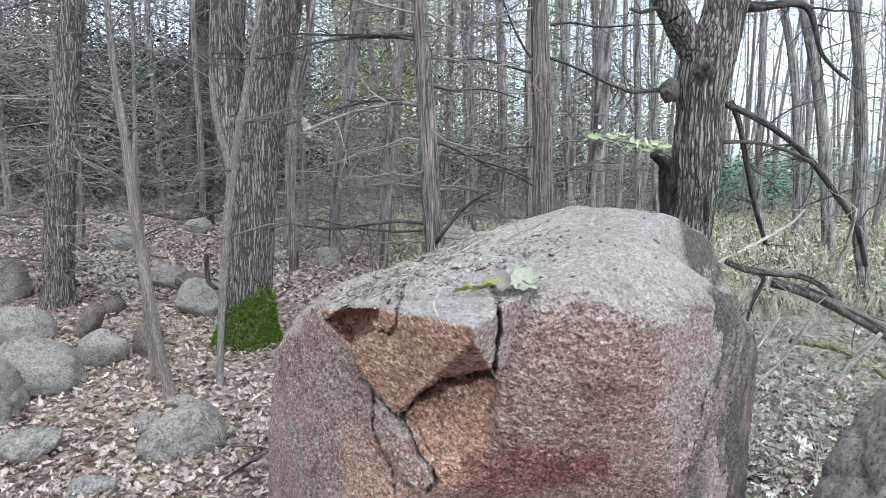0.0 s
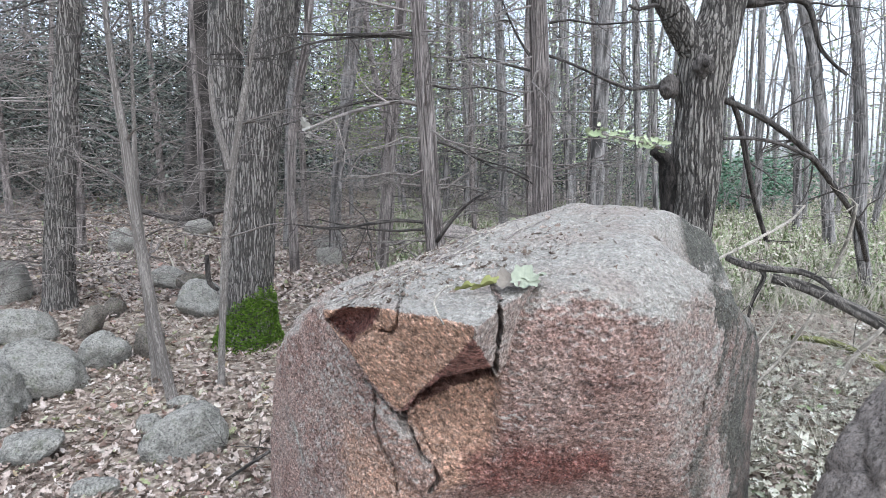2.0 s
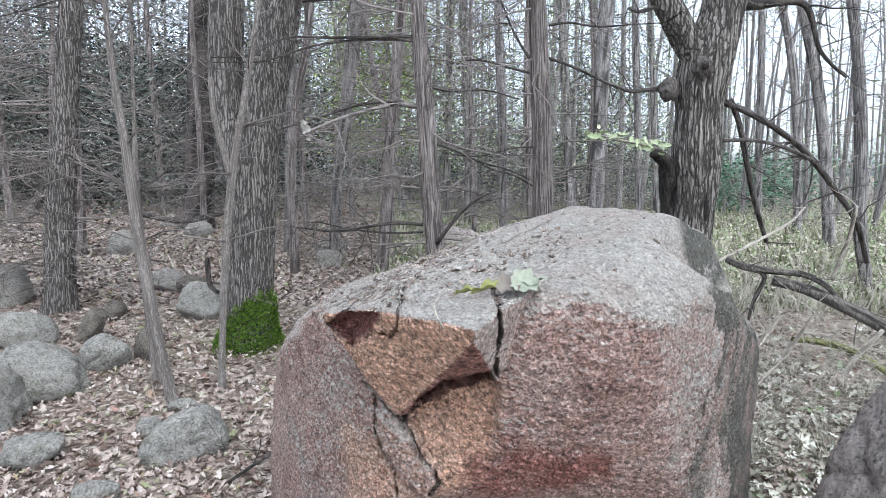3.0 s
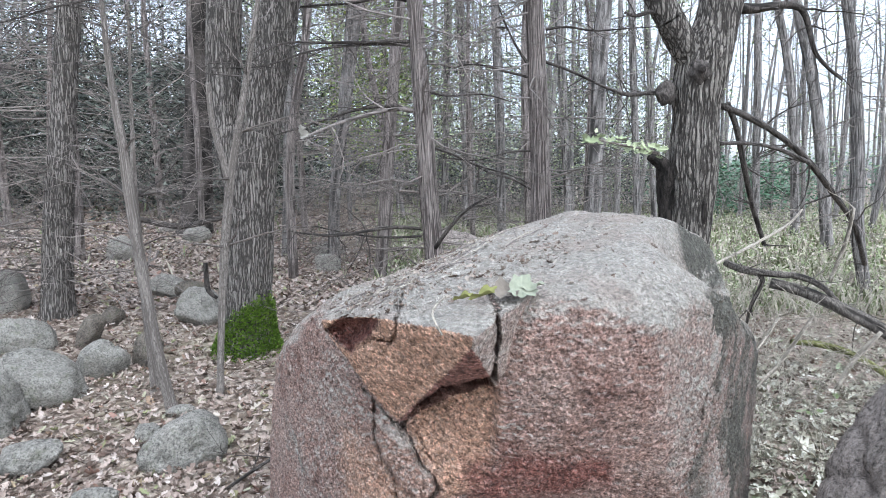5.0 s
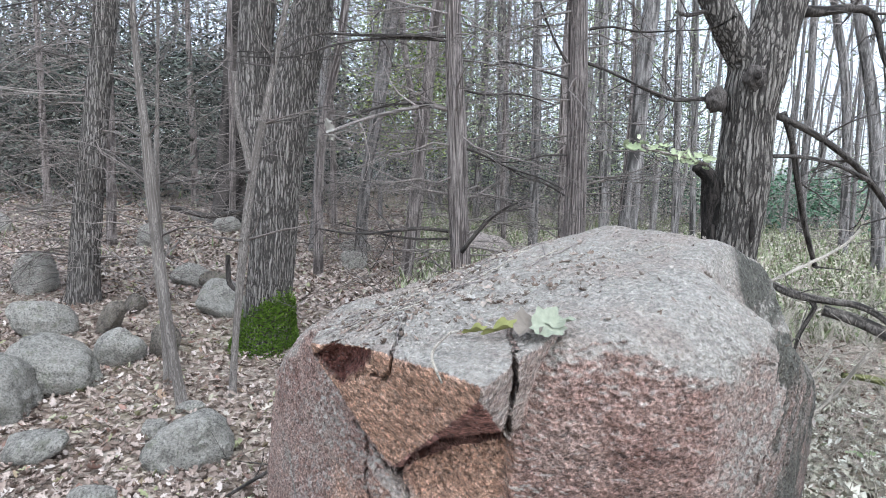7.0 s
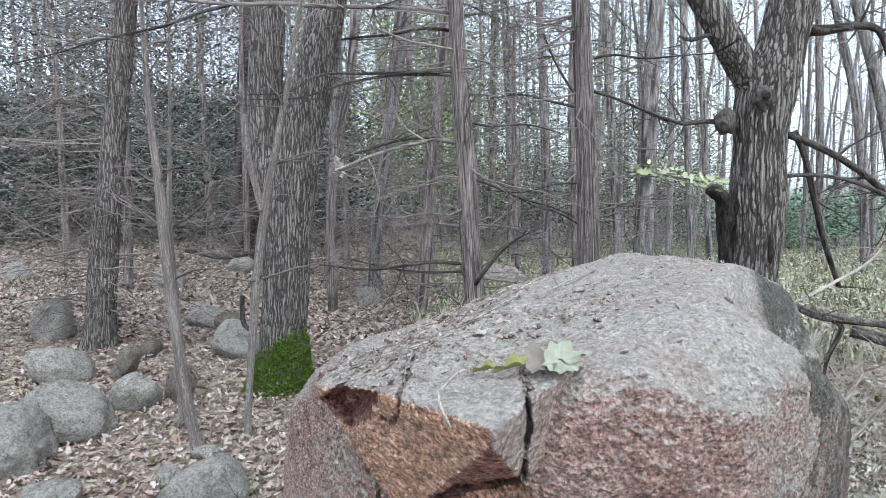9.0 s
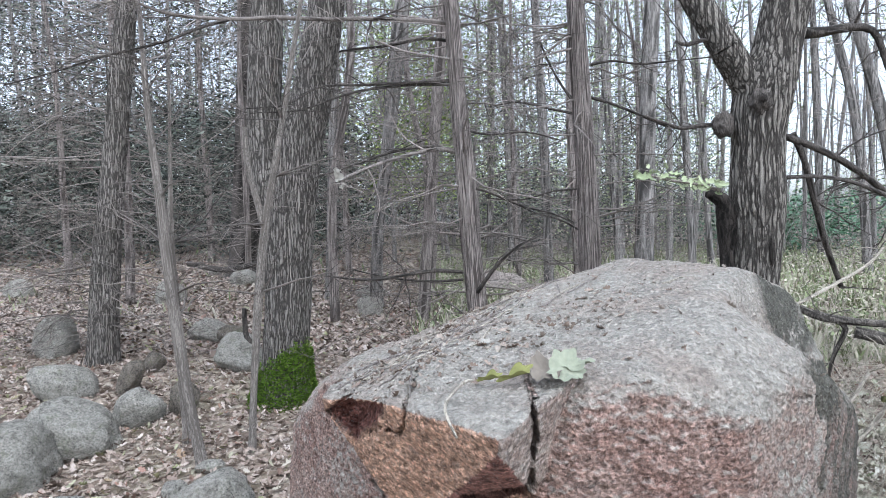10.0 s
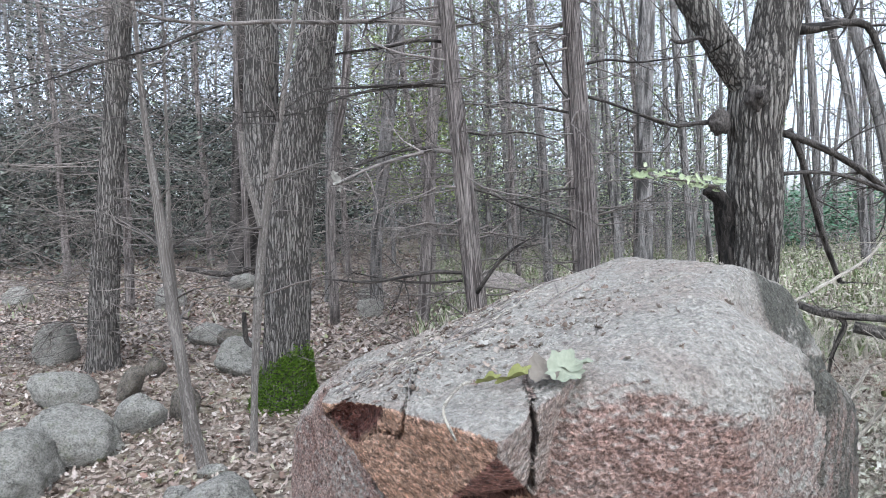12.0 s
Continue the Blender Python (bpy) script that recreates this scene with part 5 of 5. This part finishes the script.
fallen("fallen_branch", [[(-2.646, 6.4, 0.707, 0.025), (-2.647, 6.4, 0.547, 0.0282), (-2.63, 6.4, 0.387, 0.0282), (-2.539, 6.4, 0.303, 0.0188)]], DEAD_WOOD, "dark bent dead stick standing by the oak", 8, 0)
fallen("fallen_branch", [[(-1.371, 3.4, -0.32, 0.01), (-1.208, 3.4, -0.208, 0.0116), (-1.095, 3.5, -0.165, 0.0103)]], DEAD_WOOD, "dead stick in the leaves beside the boulder", 8, 2)
for a, b in (([(2.75, 3.9, 0.077, 0.0114), (2.859, 3.9, 0.282, 0.0114), (3.037, 3.9, 0.484, 0.0095)], [(2.219, 4, 0.039, 0.0098), (2.407, 4, 0.249, 0.0098), (2.624, 4, 0.579, 0.0078)]), ([(1.987, 3.8, 0.195, 0.0074), (2.201, 3.9, 0.403, 0.0076), (2.384, 4, 0.579, 0.0063)], [(3.745, 5.5, 0.55, 0.0135), (3.806, 5.4, 0.946, 0.0132), (3.791, 5.3, 1.27, 0.0104)])):
    fallen("dead_stem", [[(*q[:3], q[3] * 1.5) for q in a]], PALE_TWIG, "thin pale dead stem leaning in the brush", 6, 3)
    fallen("dead_stem", [[(*q[:3], q[3] * 1.5) for q in b]], PALE_TWIG, "thin pale dead stem leaning in the brush", 6, 3)


# ---- undergrowth ----
def build_weeds():
    rng = random.Random(17)
    s = Soup()
    for _ in range(26000):
        y = 7.2 + 22 * rng.random() ** 1.3
        x = rng.uniform(-0.12, 1.0) * (y * 0.9 + 1) if rng.random() < 0.97 or y < 9 else rng.uniform(-1, 0) * y * 0.9
        g = ground_height(x, y)
        h = rng.uniform(0.05, 0.30)
        a = rng.uniform(0, 6.28)
        c = Vector((x, y, g))
        tip = c + Vector((math.cos(a) * h * 0.5, math.sin(a) * h * 0.5, h))
        w = Vector((-math.sin(a), math.cos(a), 0)) * rng.uniform(0.004, 0.012) * (1 + y * 0.06)
        mid = c.lerp(tip, 0.55) + Vector((0, 0, h * 0.15))
        s.add([c - w, c + w, mid + w, mid - w, tip], [(0, 1, 2, 3), (3, 2, 4)])

    def low():
        y = 7.5 + 21 * rng.random()
        x = rng.uniform(-0.1, 1.0) * (y * 0.9 + 1)
        return x, y, ground_height(x, y) + rng.uniform(0.03, 0.35)
    leaf_cloud(s, rng, 22000, low, 0.075)
    ob = new("ground_weeds", s.mesh("ground_weeds", WEED))
    tagged(ob, "low yellow-green weeds and grass among the leaves", "weeds", kind="stuff")
    s = Soup()
    for _ in range(800):
        y = rng.uniform(3.2, 9)
        x = rng.uniform(0.36, 1.0) * (y * 0.8 + 0.8)
        twig_spray(s, rng, (x, y, ground_height(x, y)), (rng.gauss(0, 0.5), rng.gauss(0, 0.5), 1), rng.uniform(0.3, 0.9), rng.uniform(0.002, 0.004), 1, -0.03, 3)
    ob = new("dead_stalks", s.mesh("dead_stalks", PALE_TWIG))
    tagged(ob, "pale dry stalks standing in the leaves", "stalks", kind="stuff")


build_weeds()


# ---- on the boulder ----
def on_boulder(x, y):
    hit = BOULDER_TREE.ray_cast(Vector((x, y, 3)), Vector((0, 0, -1)))
    return (hit[0], hit[1]) if hit[0] else (None, None)


CRUMBS = leaf_material("leaf_crumbs", ((0.0, (0.12, 0.085, 0.065)), (0.4, (0.26, 0.20, 0.16)), (0.8, (0.35, 0.30, 0.25)), (1.0, (0.44, 0.40, 0.35))))


def build_boulder_litter():
    rng = random.Random(30)
    s = Soup()
    spots = []
    for _ in range(1900):
        k = rng.random()
        along = rng.random()
        if k < 0.6:
            x, y = -0.26 + 0.45 * along + rng.gauss(0, 0.05), 1.50 + 0.75 * along + rng.gauss(0, 0.10)
        elif k < 0.85:
            x, y = -0.15 + 0.55 * along + rng.gauss(0, 0.06), 1.42 + 0.35 * along + rng.gauss(0, 0.10)
        else:
            x, y = rng.uniform(-0.2, 0.9), 1.35 + 0.9 * rng.random()
        p, n = on_boulder(x, y)
        if p is None or n.z < 0.7:
            continue
        spots.append((p + n * 0.001, n, rng.choice((0.006, 0.008, 0.010, 0.012, 0.015, 0.022))))
    curled_leaves(s, 9, *zip(*spots))
    ob = new("leaf_crumbs", s.mesh("leaf_crumbs", CRUMBS))
    tagged(ob, "broken dry leaves scattered over the top of the boulder", "leaves", kind="stuff")
    for k in range(110):
        along = rng.random()
        x, y = (-0.26 + 0.5 * along + rng.gauss(0, 0.07), 1.45 + 0.75 * along + rng.gauss(0, 0.10)) if k else (0.54, 1.84)
        a = rng.gauss(0.75, 0.45) if k else 0.0
        ln = rng.uniform(0.04, 0.2) if k else 0.06
        pts = []
        for t in np.linspace(-0.5, 0.5, 5):
            p, n = on_boulder(x + math.cos(a) * ln * t, y + math.sin(a) * ln * t + 0.01 * math.sin(t * 5))
            if p is not None and n.z > 0.5:
                pts.append((p.x, p.y, p.z + 0.002, 0.0024 - 0.001 * abs(t)))
        if len(pts) == 5:
            s = Soup()
            tube(s, pts, 5, 0.02)
            ob = new("twig", s.mesh("twig", TWIG if k % 3 else PALE_TWIG, True))
            tagged(ob, "short dry twig lying on top of the boulder", "twig", "twigs on the boulder")


build_boulder_litter()


def lobed_leaf(name, place, normal, size, turn, mat, label, lift=0.2, group="", slim=0.8, lobes=0.11):
    """A broad lobed leaf with a raised rib and curled edges."""
    n = Vector(normal).normalized()
    u = Matrix.Rotation(turn, 3, n) @ n.orthogonal().normalized()
    w = n.cross(u)
    c = Vector(place)
    s = Soup()
    rings = 40
    verts = [c + n * size * 0.04]
    for ring, f in ((1, 0.5), (2, 1.0)):
        for i in range(rings):
            a = i / rings * 2 * math.pi
            r = 0.5 * (0.80 + lobes * math.cos(5 * a + turn) + 0.07 * math.cos(11 * a + 1)) * f
            h = lift * (f ** 2) * (0.5 + 0.5 * math.sin(2 * a + turn)) * size * 0.6 + 0.05 * size * math.cos(5 * a) * f
            verts.append(c + u * math.cos(a) * r * size + w * math.sin(a) * r * size * slim + n * (h + 0.006))
    faces = [(0, 1 + i, 1 + (i + 1) % rings) for i in range(rings)]
    faces += [(1 + i, 1 + rings + i, 1 + rings + (i + 1) % rings, 1 + (i + 1) % rings) for i in range(rings)]
    s.add(verts, faces)
    return tagged(new(name, s.mesh(name, mat, True)), label, "leaf", group)


SAGE_LEAF = leaf_material("sage_leaf", ((0.0, (0.22, 0.24, 0.165)), (0.5, (0.26, 0.275, 0.20)), (1.0, (0.30, 0.31, 0.24))))
YELLOW_LEAF = leaf_material("yellow_leaf", ((0.0, (0.19, 0.195, 0.06)), (1.0, (0.26, 0.26, 0.10))))
DRY_LEAF = leaf_material("dry_leaf", ((0.0, (0.15, 0.125, 0.10)), (1.0, (0.22, 0.19, 0.155))))
PALE_LEAF = leaf_material("pale_leaf", ((0.0, (0.28, 0.26, 0.225)), (1.0, (0.36, 0.34, 0.30))))
for x, y, size, turn, mat, label in ((0.18, 1.305, 0.10, 0.4, SAGE_LEAF, "pale sage-green lobed leaf lying on the boulder"), (0.20, 1.32, 0.085, 2.0, SAGE_LEAF, "pale sage-green lobed leaf curled at its edge"),
                                     (0.15, 1.31, 0.09, 1.1, DRY_LEAF, "grey-brown curled dry leaf on the boulder"), (0.10, 1.30, 0.085, 0.25, YELLOW_LEAF, "narrow yellow-green leaf on the boulder"),
                                     (0.055, 1.31, 0.06, -0.1, YELLOW_LEAF, "small yellow-green leaf on the boulder"), (0.04, 1.56, 0.035, 0.2, PALE_LEAF, "pale bleached leaf on the boulder"),
                                     (0.14, 1.82, 0.03, 1.2, PALE_LEAF, "pale bleached leaf on the boulder"), (0.06, 1.9, 0.03, 2.2, PALE_LEAF, "pale bleached leaf on the boulder")):
    p, n = on_boulder(x, y)
    slim = 0.26 if mat is YELLOW_LEAF else 0.8
    if mat is YELLOW_LEAF:
        flat = n.orthogonal().normalized()
        turn += math.atan2(-n.cross(flat).x, flat.x) * -1
    lobed_leaf("leaf", p + n * (0.003 if size < 0.05 else 0.014), n + Vector((0, -0.35 if size > 0.05 else 0, 0)), size, turn, mat, label, 0.28 if size > 0.05 else 0.1, "leaves on the boulder", slim, 0.07)

s = Soup()
tube(s, [(0.02, 1.24, 1.313, 0.003), (0.005, 1.19, 1.32, 0.003), (-0.014, 1.135, 1.312, 0.0028), (-0.018, 1.125, 1.297, 0.0027), (-0.01, 1.12, 1.277, 0.0025), (0.0, 1.11, 1.261, 0.002)], 6, 0.01)
tagged(new("straw", s.mesh("straw", PALE_TWIG, True)), "thin pale curved straw hanging over the slab", "straw")

# the pale leaf caught on a cedar branch
for k, (place, size) in enumerate((((-1.075, 4.68, 1.941), 0.11), ((-1.096, 4.7, 2), 0.07), ((-1.058, 4.66, 1.886), 0.07))):
    lobed_leaf("leaf", place, (0.2 * k - 0.2, -1, 0.3), size, 1.0 + k, PALE_LEAF, "withered pale leaf hanging on a dead branch", 0.9, "leaves caught on a branch")


# a leafy shoot beside the oak
def build_shoot():
    rng = random.Random(4)
    line = [(1.854, 4.95, 1.775, 0.0145), (1.648, 4.8, 1.814, 0.0113), (1.416, 4.65, 1.841, 0.0091), (1.195, 4.5, 1.874, 0.0066), (1.087, 4.45, 1.879, 0.0044)]
    root = empty("leafy_shoot", line[0][:3], "slender shoot with pale yellow-green autumn leaves", "branch")
    s = Soup()
    tube(s, line, 6, 0.04)
    part("twig", s, TWIG, root)
    s = Soup()
    fine = spline(line, 0.03)
    spots = []
    for _ in range(60):
        q = rng.choice(list(fine))
        spots.append((q[0] + rng.gauss(0, 0.03), q[1] + rng.gauss(0, 0.05), q[2] + rng.gauss(0, 0.025)))
    curled_leaves(s, 6, spots, [(0, -0.5, 1)] * 60, [0.075] * 60)
    part("leaves", s, WEED_GREEN, root, "yellow-green leaves", False)


WEED_GREEN = leaf_material("shoot_leaves", ((0.0, (0.28, 0.33, 0.18)), (1.0, (0.42, 0.45, 0.29))))
build_shoot()
